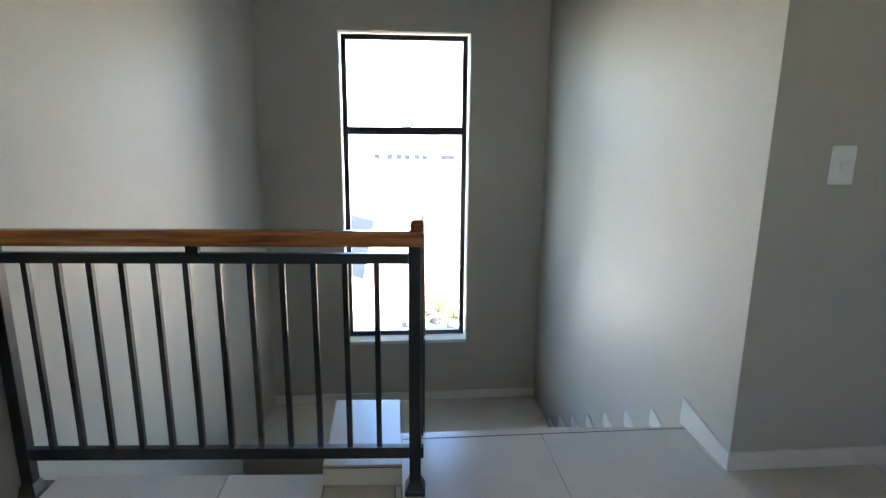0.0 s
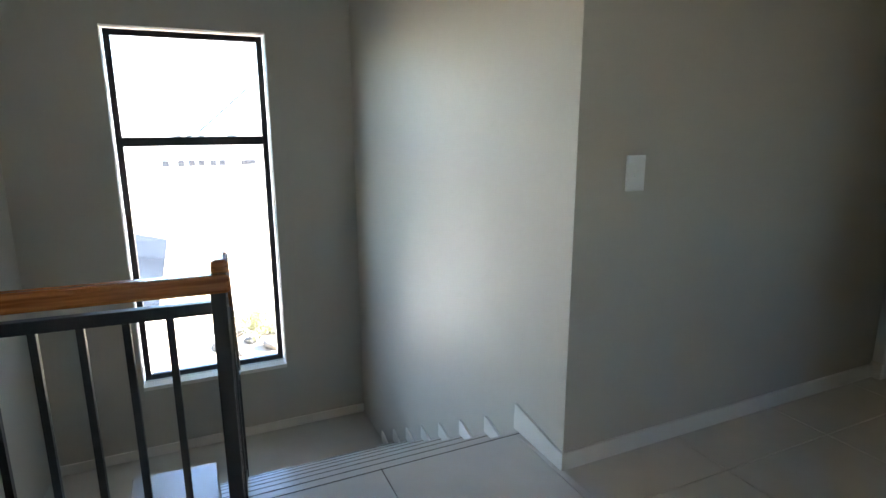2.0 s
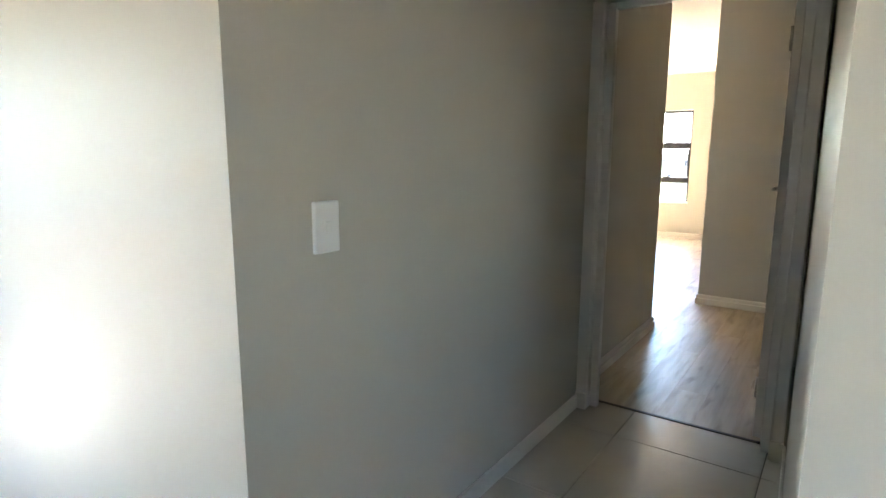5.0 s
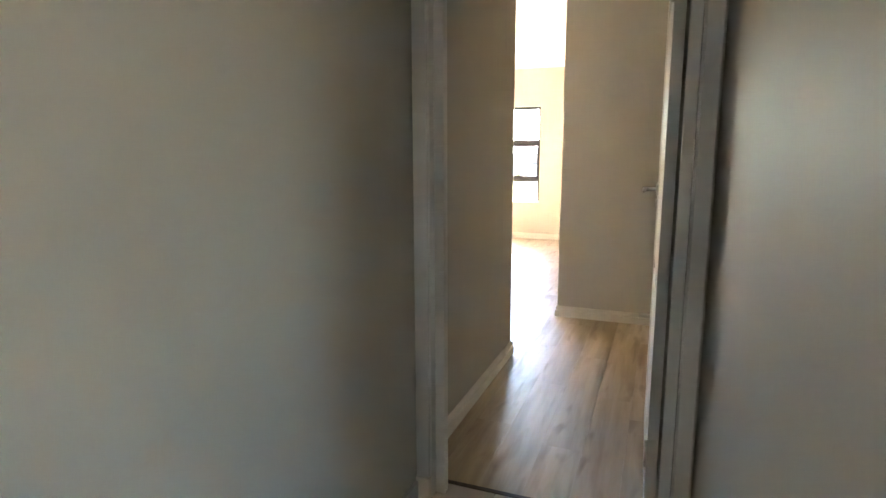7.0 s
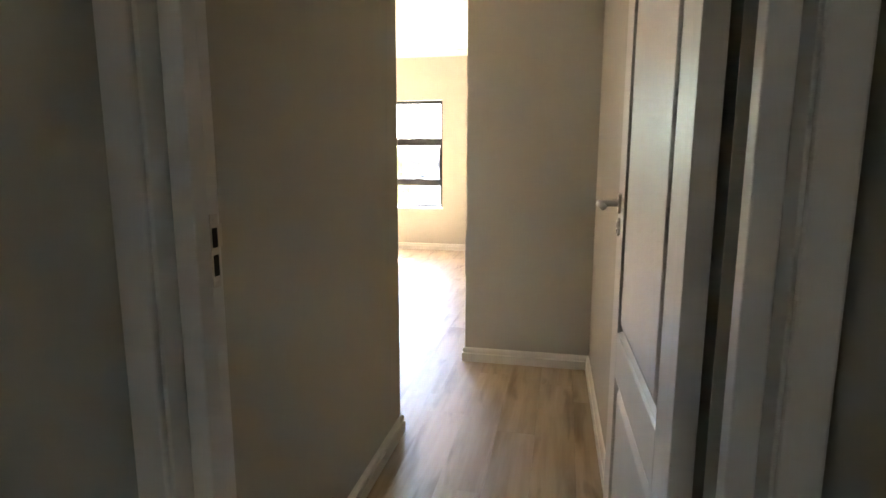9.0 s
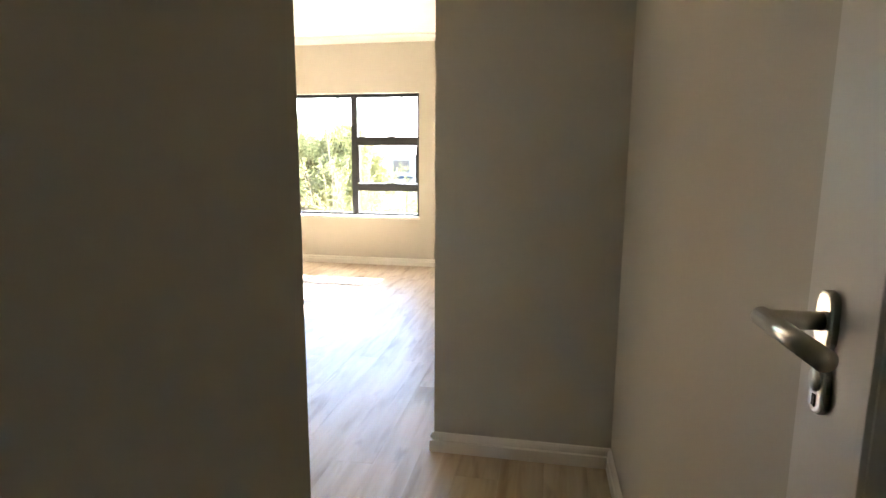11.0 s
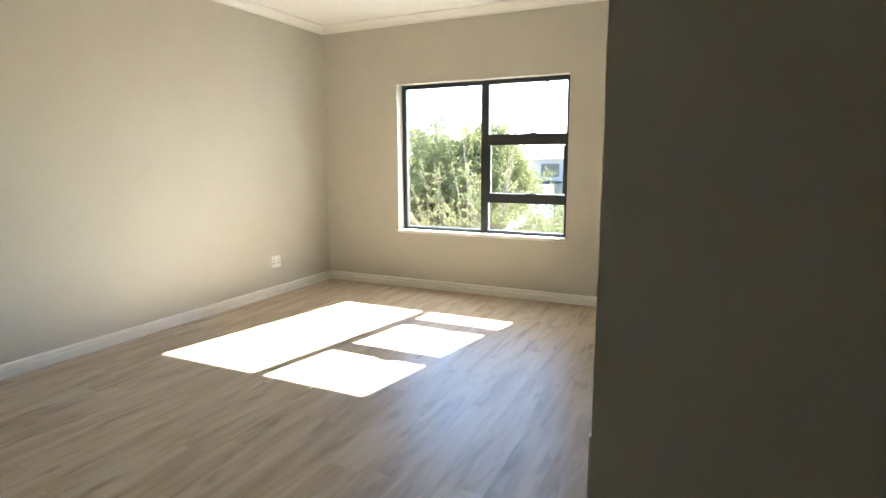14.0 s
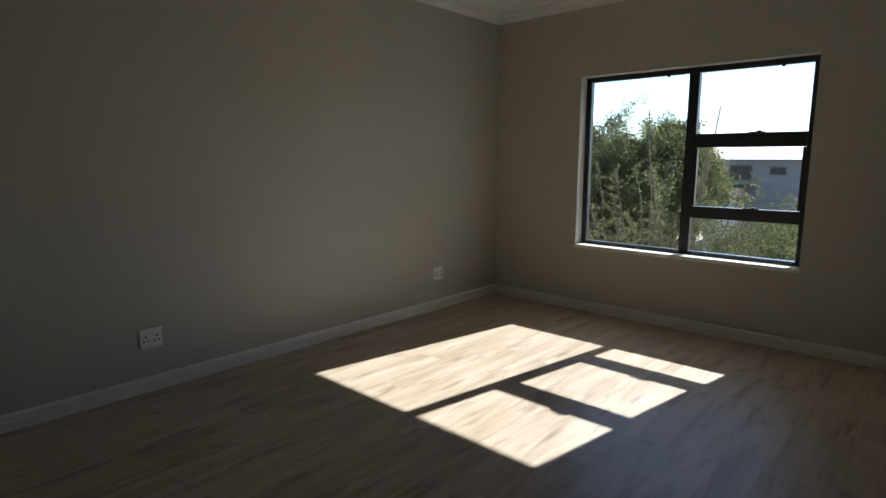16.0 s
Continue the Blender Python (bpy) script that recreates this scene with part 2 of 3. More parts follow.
# entry and bedroom
wall("wall_entry_north", (XDR, YP, -0.2), (XE, YP + 0.2, CH))
bm = box((XDR, YE - 0.2, -0.2), (XP, YE, CH))
for v in bm.verts:
    if v.co.y > YE - 0.1 and v.co.x > 4:
        v.co.y = YE1
structure("wall_entry_south", bm, PAINT, "smooth taupe painted plaster wall behind the open door", "wall")
wall("wall_pier", (XP, YE - 0.2, -0.2), (XP + 0.12, YPE, CH), "taupe painted pier that screens the wardrobe")
wall("wall_bedroom_west", (XE - 0.2, YP + 0.2, -0.2), (XE, YB + TH, CH))
wall("wall_bedroom_north", (XE, YB, -0.2), (XB + TH, YB + TH, CH))
BW = (2.888, 4.612, 0.588, 2.03)    # bedroom window opening
wall_with_window("wall_bedroom_window", "x", XB, XB + TH, (1.0, YB), (-0.2, CH), BW, "taupe painted wall with a wide bedroom window opening")
wall("wall_nib", (XN, 1.0, -0.2), (XB, YN, CH), "taupe painted nib wall beside the wardrobe")
wall("wall_wardrobe_back", (XP + 0.12, 0.95, -0.2), (XN, 1.15, CH))

structure("ceiling_landing", box((-2.45, YS - TH, CH), (XDW + 0.15, YW, CH + 0.2)), CEIL, "white painted ceiling over stairs and landing", "ceiling")
structure("ceiling_bedroom", add_box(box((XE - 0.2, 0.9, CH), (XB + TH, YB + TH, CH + 0.2)), (XDW + 0.15, 0.75, CH), (XE - 0.2, YP + 0.2, CH + 0.2)), CEIL, "white painted bedroom ceiling", "ceiling")
COVE = [(0.0, -0.075), (0.012, -0.075), (0.014, -0.06), (0.03, -0.032), (0.055, -0.016), (0.07, -0.012), (0.072, 0.0), (0.0, 0.0)]
structure("trim_cornice", sweep([(o, u - 0.001) for o, u in COVE], [(XN, YN, CH), (XB, YN, CH), (XB, YB, CH), (XE, YB, CH), (XE, YP, CH), (XDR, YP, CH)]), CEIL, "white coved plaster cornice", "cornice", smooth=False)

# ---- floors ----
slab = bmesh.new()
add_box(slab, (XL, YS, -0.24), (3.02, 1.93, -0.012))
add_box(slab, (-0.39, 1.93, -0.24), (XS, YN0 - 0.012, -0.012))
edge = box((XL, 1.93, -0.24), (-0.67, 1.99, -0.012))
for v in edge.verts:
    if v.co.y > 1.95:
        v.co.y -= EDGE * (v.co.x + 0.67)
add_mesh(slab, edge)
landing_floor = structure("floor_landing", slab, GROUT, "cream porcelain tiled landing floor with dark joints", "floor")
slab = box((XE, 0.95, -0.24), (XB, YB, -0.008))
add_box(slab, (3.02, 0.95, -0.24), (XE, YP, -0.008))
bedroom_floor = structure("floor_bedroom", slab, THRESH, "oak-look vinyl plank bedroom floor", "floor")
structure("floor_lower", box((XL, YS, BASE - 0.2), (XS, YW, BASE)), TILE, "cream tiled floor of the lower storey", "floor")

# ---- stairs ----
def flight(name, x0, x1, y0, step, z0, count, parent, facing=TILE):
    """Solid flight: steps go down from the nosing at y0 along step's sign, each with tread and riser tiles."""
    s = 1 if step > 0 else -1
    bm = bmesh.new()
    for k in range(count - 1):
        ya, yb = y0 + step * k, y0 + step * (k + 1)
        zt = z0 - RI * (k + 1) - 0.012
        add_box(bm, (x0, min(ya, yb), zt - 0.3), (x1, max(ya, yb), zt))
    part(name, bm, PAINT, parent)
    for k in range(count):
        ya = y0 + step * k
        zt = z0 - RI * (k + 1)
        lo_y, hi_y = sorted((ya - s * 0.012, ya))
        part("riser", box((x0, lo_y, zt), (x1, hi_y, zt + RI - 0.0125), 0.001), facing, parent)
        part("nosing_trim", box((x0, min(ya - s * 0.014, ya - s * 0.008), zt + RI - 0.002), (x1, max(ya - s * 0.014, ya - s * 0.008), zt + RI + 0.0006)), GROUT, parent)
        if k < count - 1:
            e = ya + step + s * 0.006
            lo_y, hi_y = sorted((ya, e))
            part("tread", box((x0, lo_y, zt - 0.012), (x1, hi_y, zt), 0.002), TILE, parent)


stairs = thing("staircase", "cream tiled staircase turning down at a half landing", "staircase")
tagged(stairs, kind="structure")
flight("flight", -0.38, XS, YN0, GO, 0.0, 7, stairs)
part("half_landing", box((XL, YN0 + GO * 6, HALF - 0.2), (XS, YW, HALF)), TILE, stairs)
flight("flight", XL, -0.67, YN0 + GO * 6, -GO, HALF, 10, stairs, PAINT)
spine = box((-0.672, 1.912, -0.30), (-0.388, 2.405, 0.082), 0.003)
for v in spine.verts:
    v.co.y -= EDGE * (v.co.x + 0.388)
part("plinth", spine, TILE, stairs, "tiled plinth between the flights")
front = box((-0.673, 1.9085, 0.002), (-0.387, 1.913, 0.068), 0.001)
for v in front.verts:
    v.co.y -= EDGE * (v.co.x + 0.388)
part("plinth_tile", front, WHITE, stairs, "white tile facing of the plinth")
# dark strip that draws the shadow line above the front tile
shadow_line = box((-0.673, 1.9105, 0.070), (-0.387, 1.93, 0.0735))
for v in shadow_line.verts:
    v.co.y -= EDGE * (v.co.x + 0.388)
part("plinth_shadow", shadow_line, GROUT, stairs)
part("spine_wall", box((-0.67, 2.405, BASE), (-0.385, YN0 + GO * 6, HALF - 0.05)), PAINT, stairs)

# stepped tile skirting up the stair wall
for k in range(1, 8):
    y = YN0 + GO * k
    z = -RI * k
    bm = bmesh.new()
    x1 = XS - 0.012
    vs = [bm.verts.new((x, yy, zz)) for x in (XS, x1) for yy, zz in ((y - GO, z), (y + 0.03, z), (y + 0.03, z + 0.085), (y - 0.005, z + 0.085))]
    bm.faces.new(vs[:4]); bm.faces.new(vs[4:])
    for i in range(4):
        bm.faces.new((vs[i], vs[(i + 1) % 4], vs[4 + (i + 1) % 4], vs[4 + i]))
    bmesh.ops.recalc_face_normals(bm, faces=bm.faces)
    part("stair_skirting", bm, WHITE, stairs, "white tile skirting cut to the step")

wedge = bmesh.new()
vs = [wedge.verts.new((x, y, z)) for x in (XS, XS - 0.0115) for y, z in ((YC + 0.02, 0.073), (YN0 + 0.035, 0.073), (YN0 + 0.035, 0.122), (YN0 + 0.022, 0.122))]
wedge.faces.new(vs[:4]); wedge.faces.new(vs[4:])
for i in range(4):
    wedge.faces.new((vs[i], vs[(i + 1) % 4], vs[4 + (i + 1) % 4], vs[4 + i]))
bmesh.ops.recalc_face_normals(wedge, faces=wedge.faces)
part("stair_skirting", wedge, WHITE, stairs, "white tile skirting cut to the step")

# ---- skirtings ----
SKT = 0.075
def tile_skirting(path):
    return structure("baseboard_tile", sweep([(0, 0), (0.011, 0), (0.011, SKT - 0.003), (0.008, SKT), (0, SKT)], path), WHITE, "white tile skirting along the landing wall", "skirting")


tile_skirting([(XDW - 0.02, YC, 0.0), (XS, YC, 0.0), (XS, YN0 + 0.04, 0.0)])
tile_skirting([(XRC, YS, 0), (XRC, YR0, 0), (XDW, YR - 0.004, 0)])
tile_skirting([(west(2.05), 2.05, 0), (west(YS), YS, 0)])
tile_skirting([(XS, YW, HALF), (west(YW), YW, HALF)])
PROFILE = [(0, 0), (0.019, 0), (0.019, 0.051), (0.008, 0.054), (0.008, 0.062), (0.016, 0.065), (0.014, 0.077), (0.008, 0.086), (0.0, 0.088)]
structure("baseboard_bedroom", sweep(PROFILE, [(XN, YN - 0.14, 0), (XN, YN, 0), (XB, YN, 0), (XB, YB, 0), (XE, YB, 0), (XE, YP, 0), (XDR + 0.012, YP, 0)]), WHITE, "white moulded skirting with a stepped top", "skirting")
structure("baseboard_entry", sweep(PROFILE, [(XDR + 0.012, YE, 0), (XP, YE1, 0), (XP, YPE, 0), (XP + 0.12, YPE, 0)]), WHITE, "white moulded skirting round the pier", "skirting")

# ---- windows ----
def bar(parent, lo, hi, name="frame_bar"):
    return part(name, box(lo, hi, 0.003), ALU, parent)


def stair_window():
    w = tagged(new("window_1"), "tall dark aluminium stair window with two panes", "window", kind="structure")
    x0, x1, z0, z1 = SW
    y0, y1 = YW + 0.09, YW + 0.14
    f = 0.042
    x0 += 0.012
    x1 -= 0.012
    zs = (1.196, 1.26)
    bar(w, (x0, y0, z0 + 0.012), (x0 + f, y1, z1 - 0.012))
    bar(w, (x1 - f, y0, z0 + 0.012), (x1, y1, z1 - 0.012))
    bar(w, (x0 + f, y0, z0 + 0.012), (x1 - f, y1, z0 + 0.012 + f))
    bar(w, (x0 + f, y0, z1 - 0.012 - f), (x1 - f, y1, z1 - 0.012))
    bar(w, (x0 + f, y0 - 0.004, zs[0]), (x1 - f, y1, zs[1]), "transom")
    for a, b in ((z0 + 0.05, zs[0]), (zs[1], z1 - 0.05)):
        g = part("pane", box((x0 + f, y0 + 0.022, a), (x1 - f, y0 + 0.028, b)), GLASS, w)
        g.visible_shadow = False
    part("window_sill", box((x0 - 0.012, YW - 0.012, z0 - 0.03), (x1 + 0.012, y0, z0 + 0.001), 0.003), WHITE, w, "white painted inner sill")


def bedroom_window():
    w = tagged(new("window_2"), "dark aluminium bedroom window with a fixed and a top-hung sash", "window", kind="structure")
    y0, y1, z0, z1 = BW
    xa, xb = XB + 0.105, XB + 0.155
    f = 0.045
    ym0, ym1 = 3.672, 3.748
    bar(w, (xa, y0, z0), (xb, y0 + f, z1))
    bar(w, (xa, y1 - f, z0), (xb, y1, z1))
    bar(w, (xa, y0 + f, z0), (xb, y1 - f, z0 + 0.03))
    bar(w, (xa, y0 + f, z1 - 0.04), (xb, y1 - f, z1))
    bar(w, (xa - 0.004, ym0, z0 + 0.03), (xb, ym1, z1 - 0.04), "mullion")
    bar(w, (xa - 0.006, y0 + f, 1.428), (xb, ym0, 1.53), "transom")
    bar(w, (xa - 0.006, y0 + f, 0.885), (xb, ym0, 0.975), "transom")
    bar(w, (xa - 0.002, y0 + f, 0.98), (xb - 0.01, y0 + f + 0.02, 1.425), "sash_stile")
    bar(w, (xa - 0.002, ym0 - 0.02, 0.98), (xb - 0.01, ym0, 1.425), "sash_stile")
    for a, b, c, d in ((ym1, y1 - f, z0 + 0.03, z1 - 0.04), (y0 + f, ym0, 1.53, z1 - 0.04), (y0 + f, ym0, 0.975, 1.428), (y0 + f, ym0, z0 + 0.03, 0.885)):
        g = part("pane", box((xa + 0.022, a, c), (xa + 0.028, b, d)), GLASS, w)
        g.visible_shadow = False
    # peg stay of the opening sash
    for z in (0.975, 1.53):
        part("stay", box((xa - 0.02, 3.19, z - 0.008), (xa - 0.006, 3.3, z + 0.006), 0.002), ALU, w, "black window stay")
        part("stay_latch", box((xa - 0.026, 3.215, z - 0.012), (xa - 0.008, 3.245, z + 0.015), 0.003), ALU, w)
    # small tabs added under the head to cut notches into the sun patch
    for y in (3.115, 3.905):
        part("sun_notch_tab", box((xa - 0.012, y - 0.012, z1 - 0.056), (xa - 0.002, y + 0.012, z1 - 0.038), 0.002), ALU, w)
    part("window_sill", box((XB - 0.012, y0 - 0.01, z0 - 0.028), (xa, y1 + 0.01, z0 + 0.001), 0.003), WHITE, w, "white painted inner sill")


stair_window()
bedroom_window()


# ---- balustrade ----
def balustrade():
    t = thing("balustrade", "black steel landing balustrade with a varnished timber handrail", "balustrade", (-0.347, 1.873, 0))
    o = Vector((0.347, -1.873, 0))
    def p(name, bm, mat, label="", smooth=False):
        bmesh.ops.translate(bm, vec=o, verts=bm.verts)
        return part(name, bm, mat, t, label, smooth)
    t.rotation_euler.z = -math.atan(EDGE)
    y = 1.873
    for x in (-0.342, -1.692):
        p("post", box((x - 0.02, y - 0.02, 0.01), (x + 0.02, y + 0.02, 0.905), 0.003), BLACK)
        bm = rod((x, y, 0.018), (x, y, 0.05), 0.048, 4, 0.03)
        bmesh.ops.rotate(bm, cent=(x, y, 0), matrix=Matrix.Rotation(radians(45), 3, "Z"), verts=bm.verts)
        add_box(bm, (x - 0.036, y - 0.036, 0.0), (x + 0.036, y + 0.036, 0.02), 0.003)
        p("base_cover", bm, BLACK)
    # timber handrail with rounded top edges and a mitred turn down the stairs
    p("handrail", box((-1.775, y - 0.026, 0.899), (-0.309, y + 0.026, 0.952), 0.012), WOOD, "orange-brown varnished timber handrail")
    p("spacer", box((-1.075, y - 0.012, 0.876), (-1.035, y + 0.012, 0.9)), BLACK)
    p("top_bar", box((-1.775, y - 0.014, 0.843), (-0.36, y + 0.014, 0.877), 0.002), BLACK)
    p("bottom_bar", box((-1.775, y - 0.014, 0.139), (-0.312, y + 0.014, 0.181), 0.002), BLACK)
    for k in range(12):
        x = -1.594 + 0.1025 * k
        p("baluster", box((x - 0.009, y - 0.009, 0.176), (x + 0.009, y + 0.009, 0.846)), BLACK)


def stair_balustrade():
    x = -0.335
    ya, yb = 2.0, YN0 + GO * 6 + 0.1
    t = thing("stair_balustrade", "black steel stair balustrade with a sloping timber handrail", "balustrade", (x, ya, 0))
    slope = RI / GO
    o = Vector((-x, -ya, 0))
    def z(y):
        return -max(0.0, y - 2.0) * slope + 0.007
    def p(name, bm, mat, label="", smooth=False):
        for v in bm.verts:
            v.co.x += 0.06 * (v.co.y - 1.9)
        bmesh.ops.translate(bm, vec=o, verts=bm.verts)
        return part(name, bm, mat, t, label, smooth)
    def sloped(w, u0, u1, y0, y1, bevel=0.0):
        bm = box((x - w, y0, u0), (x + w, y1, u1), bevel)
        for v in bm.verts:
            v.co.z += z(v.co.y)
        return bm
    p("handrail", sloped(0.026, 0.915, 0.972, 2.045, yb, 0.010), WOOD, "varnished timber handrail down the flight")
    p("rail_turn", box((x - 0.022, 1.905, 0.9), (x + 0.026, 2.05, 0.98), 0.015), WOOD, "varnished timber turn of the handrail")
    p("top_bar", sloped(0.014, 0.845, 0.875, 2.0, yb), BLACK)
    p("bottom_bar", sloped(0.014, 0.14, 0.18, 1.9, yb), BLACK)
    for y in (YN0 + 0.12, yb - 0.02):
        k = int((y - YN0) / GO)
        p("post", box((x - 0.02, y - 0.02, -RI * (k + 1)), (x + 0.02, y + 0.02, z(y) + 0.9), 0.003), BLACK)
    for y in (1.925, 1.985, 2.045, 2.105, 2.165, 2.225, 2.285):
        p("baluster", box((x - 0.015, y - 0.009, 0.155 + min(0, z(y))), (x + 0.015, y + 0.009, 0.88 + min(0, z(y)))), BLACK)
    n = 17
    for k in range(1, n):
        y = YN0 + 0.12 + (yb - 0.14 - YN0) * k / n
        p("baluster", box((x - 0.009, y - 0.009, z(y) + 0.17), (x + 0.009, y + 0.009, z(y) + 0.86)), BLACK)


balustrade()
stair_balustrade()


# ---- bedroom door ----
def door_frame():
    d = tagged(new("door_frame"), "grey-white painted timber door frame with plinth blocks", "door frame", kind="structure")
    def p(name, lo, hi, mat=FRAMEPAINT, bevel=0.003, label=""):
        return part(name, box(lo, hi, bevel), mat, d, label)
    for s, y, aw in ((1, DY1, 0.055), (-1, DY0, 0.05)):
        # jamb with its door stop
        lo, hi = sorted((y, y + s * 0.03))
        p("jamb", (XDW - 0.002, lo, 0), (XDR + 0.002, hi, DH + 0.03))
        lo, hi = sorted((y - s * 0.038, y))
        p("door_stop", (XDW + 0.040, lo, 0), (XDW + 0.078, hi, DH))
        lo, hi = sorted((y + s * 0.004, y + s * (0.004 + aw)))
        p("architrave", (XDW - 0.016, lo, 0.09), (XDW - 0.002, hi, DH + 0.004), bevel=0.004)
        lo, hi = sorted((y + s * 0.001, y + s * (0.006 + aw)))
        p("plinth_block", (XDW - 0.026, lo, 0), (XDW - 0.002, hi, 0.09), WHITE)
    p("head", (XDW - 0.002, DY0 - 0.03, DH), (XDR + 0.002, DY1 + 0.03, DH + 0.03))
    p("door_stop", (XDW + 0.040, DY0 + 0.038, DH - 0.03), (XDW + 0.078, DY1 - 0.038, DH))
    p("architrave", (XDW - 0.016, DY0 - 0.044, DH + 0.004), (XDW - 0.002, DY1 + 0.054, DH + 0.064), bevel=0.005)
    # strike plate on the latch side
    sx, DS = 3.041, DY1
    p("strike_plate", (sx - 0.011, DS - 0.002, 1.058), (sx + 0.011, DS + 0.001, 1.186), CHROME, 0.0, "steel strike plate")
    p("strike_lip", (sx + 0.011, DS - 0.0025, 1.128), (sx + 0.021, DS, 1.168), CHROME, 0.0)
    for a, b in ((1.078, 1.115), (1.128, 1.162)):
        p("strike_hole", (sx - 0.007, DS - 0.003, a), (sx + 0.007, DS - 0.0015, b), DARK, 0.0)
    for z in (1.066, 1.176):
        part("screw", rod((sx, DS - 0.0032, z), (sx, DS - 0.0015, z), 0.0035, 10), CHROME, d)


def capsule(cx, y0, y1, z0, z1, half):
    """An upright plate with rounded ends, lying against a door face."""
    bm = bmesh.new()
    ring = []
    for c, a0 in ((z1 - half, 0), (z0 + half, 180)):
        for k in range(9):
            a = radians(a0 + 180 * k / 8)
            ring.append((cx + half * math.cos(a), c + half * math.sin(a)))
    bottom = [bm.verts.new((x, y0, z)) for x, z in ring]
    f = bm.faces.new(bottom)
    e = bmesh.ops.extrude_face_region(bm, geom=[f])
    top = [v for v in e["geom"] if isinstance(v, bmesh.types.BMVert)]
    bmesh.ops.translate(bm, vec=(0, y1 - y0, 0), verts=top)
    rim = [q for q in bm.edges if all(v in top for v in q.verts)]
    bmesh.ops.bevel(bm, geom=rim, offset=0.0025, segments=2, profile=0.5, affect="EDGES")
    bmesh.ops.recalc_face_normals(bm, faces=bm.faces)
    return bm


def door_leaf():
    """The leaf lies open against the entry wall: x from the hinge, y its thickness, z up."""
    W, T, H = 0.81, 0.038, 2.03
    d = thing("door_leaf", "white two-panel interior door standing wide open on the plank floor", "door", (3.07, 1.053, 0.006))
    d.rotation_euler = (0, 0, radians(1.6))
    st = 0.12
    pz = (0.2, 0.668, 0.792, 1.9)
    def p(name, lo, hi, mat=DOORPAINT, bevel=0.002, parent=None, label=""):
        return part(name, box(lo, hi, bevel), mat, parent or d, label)
    y0, y1 = 0.0, T
    p("stile", (0, y0, 0), (st, y1, H))
    p("stile", (W - st, y0, 0), (W, y1, H))
    for a, b in ((0, pz[0]), (pz[1], pz[2]), (pz[3], H)):
        p("rail", (st, y0, a), (W - st, y1, b))
    for a, b in ((pz[0], pz[1]), (pz[2], pz[3])):
        # sticking round the frame, a groove, and a fielded panel that rises from it
        bm = bmesh.new()
        c = (st, a, W - st, b)
        def ring(u0, y_0, u1, y_1):
            o = [bm.verts.new((xx, y_0, zz)) for xx, zz in ((c[0] + u0, c[1] + u0), (c[2] - u0, c[1] + u0), (c[2] - u0, c[3] - u0), (c[0] + u0, c[3] - u0))]
            i = [bm.verts.new((xx, y_1, zz)) for xx, zz in ((c[0] + u1, c[1] + u1), (c[2] - u1, c[1] + u1), (c[2] - u1, c[3] - u1), (c[0] + u1, c[3] - u1))]
            for k in range(4):
                bm.faces.new((o[k], o[(k + 1) % 4], i[(k + 1) % 4], i[k]))
            return i
        ring(0.0, y1, 0.003, y1 - 0.003)
        ring(0.003, y1 - 0.003, 0.003, y1 - 0.005)
        ring(0.003, y1 - 0.005, 0.011, y1 - 0.0145)
        bmesh.ops.recalc_face_normals(bm, faces=bm.faces)
        part("moulding", bm, DOORPAINT, d)
        bm = bmesh.new()
        ring(0.011, y1 - 0.0145, 0.042, y1 - 0.003)
        bm.faces.new(ring(0.042, y1 - 0.003, 0.046, y1 - 0.002))
        bmesh.ops.recalc_face_normals(bm, faces=bm.faces)
        part("raised_field", bm, DOORPAINT, d)
        p("panel", (st, y0 + 0.006, a), (W - st, y1 - 0.0145, b))
    hx, hz = W - 0.048, 1.152
    # lever handle on an oval rose, and the key escutcheon under it
    part("rose", capsule(hx, y1, y1 + 0.008, hz - 0.032, hz + 0.026, 0.015), CHROME, d, "satin steel handle rose")
    h = part("lever", rod((hx, y1 + 0.006, hz - 0.004), (hx, y1 + 0.058, hz - 0.004), 0.009), CHROME, d, "satin steel lever handle", True)
    part("lever_grip", rod((hx + 0.009, y1 + 0.058, hz - 0.004), (hx - 0.115, y1 + 0.058, hz - 0.004), 0.0095), CHROME, h, "", True)
    e = part("escutcheon", capsule(hx, y1, y1 + 0.007, hz - 0.096, hz - 0.044, 0.014), CHROME, d, "satin steel key escutcheon")
    part("keyhole_cover", rod((hx, y1 + 0.0065, hz - 0.062), (hx, y1 + 0.009, hz - 0.062), 0.011, 16), CHROME, e, "", True)
    p("keyhole", (hx - 0.003, y1 + 0.0065, hz - 0.088), (hx + 0.003, y1 + 0.0078, hz - 0.076), DARK, 0.0, e)
    for z in (0.2, 1.78):
        hg = part("hinge", rod((-0.006, y1 + 0.004, z), (-0.006, y1 + 0.004, z + 0.1), 0.006), CHROME, d, "steel butt hinge", True)
        part("hinge_leaf", box((-0.004, y1 - 0.03, z), (-0.001, y1 + 0.002, z + 0.1)), CHROME, hg)


door_frame()
door_leaf()
tagged(mesh("threshold_strip", box((3.012, DY0 + 0.001, 0.0), (3.032, DY1 - 0.001, 0.005), 0.002), THRESH), "dark metal floor trim in the doorway", "threshold")


# ---- switch and sockets ----
def light_switch():
    t = thing("light_switch", "white plastic light switch on the landing wall", "light switch", (1.127, YC, 1.162))
    part("plate", box((-0.042, -0.013, -0.066), (0.042, 0.0, 0.066), 0.004), PLASTIC, t)
    part("rocker", box((-0.011, -0.0165, -0.014), (0.011, -0.012, 0.014), 0.0015), PLASTIC, t)
    for z in (-0.052, 0.052):
        part("screw", rod((0, -0.0136, z), (0, -0.0125, z), 0.003, 10), PLASTIC, t)


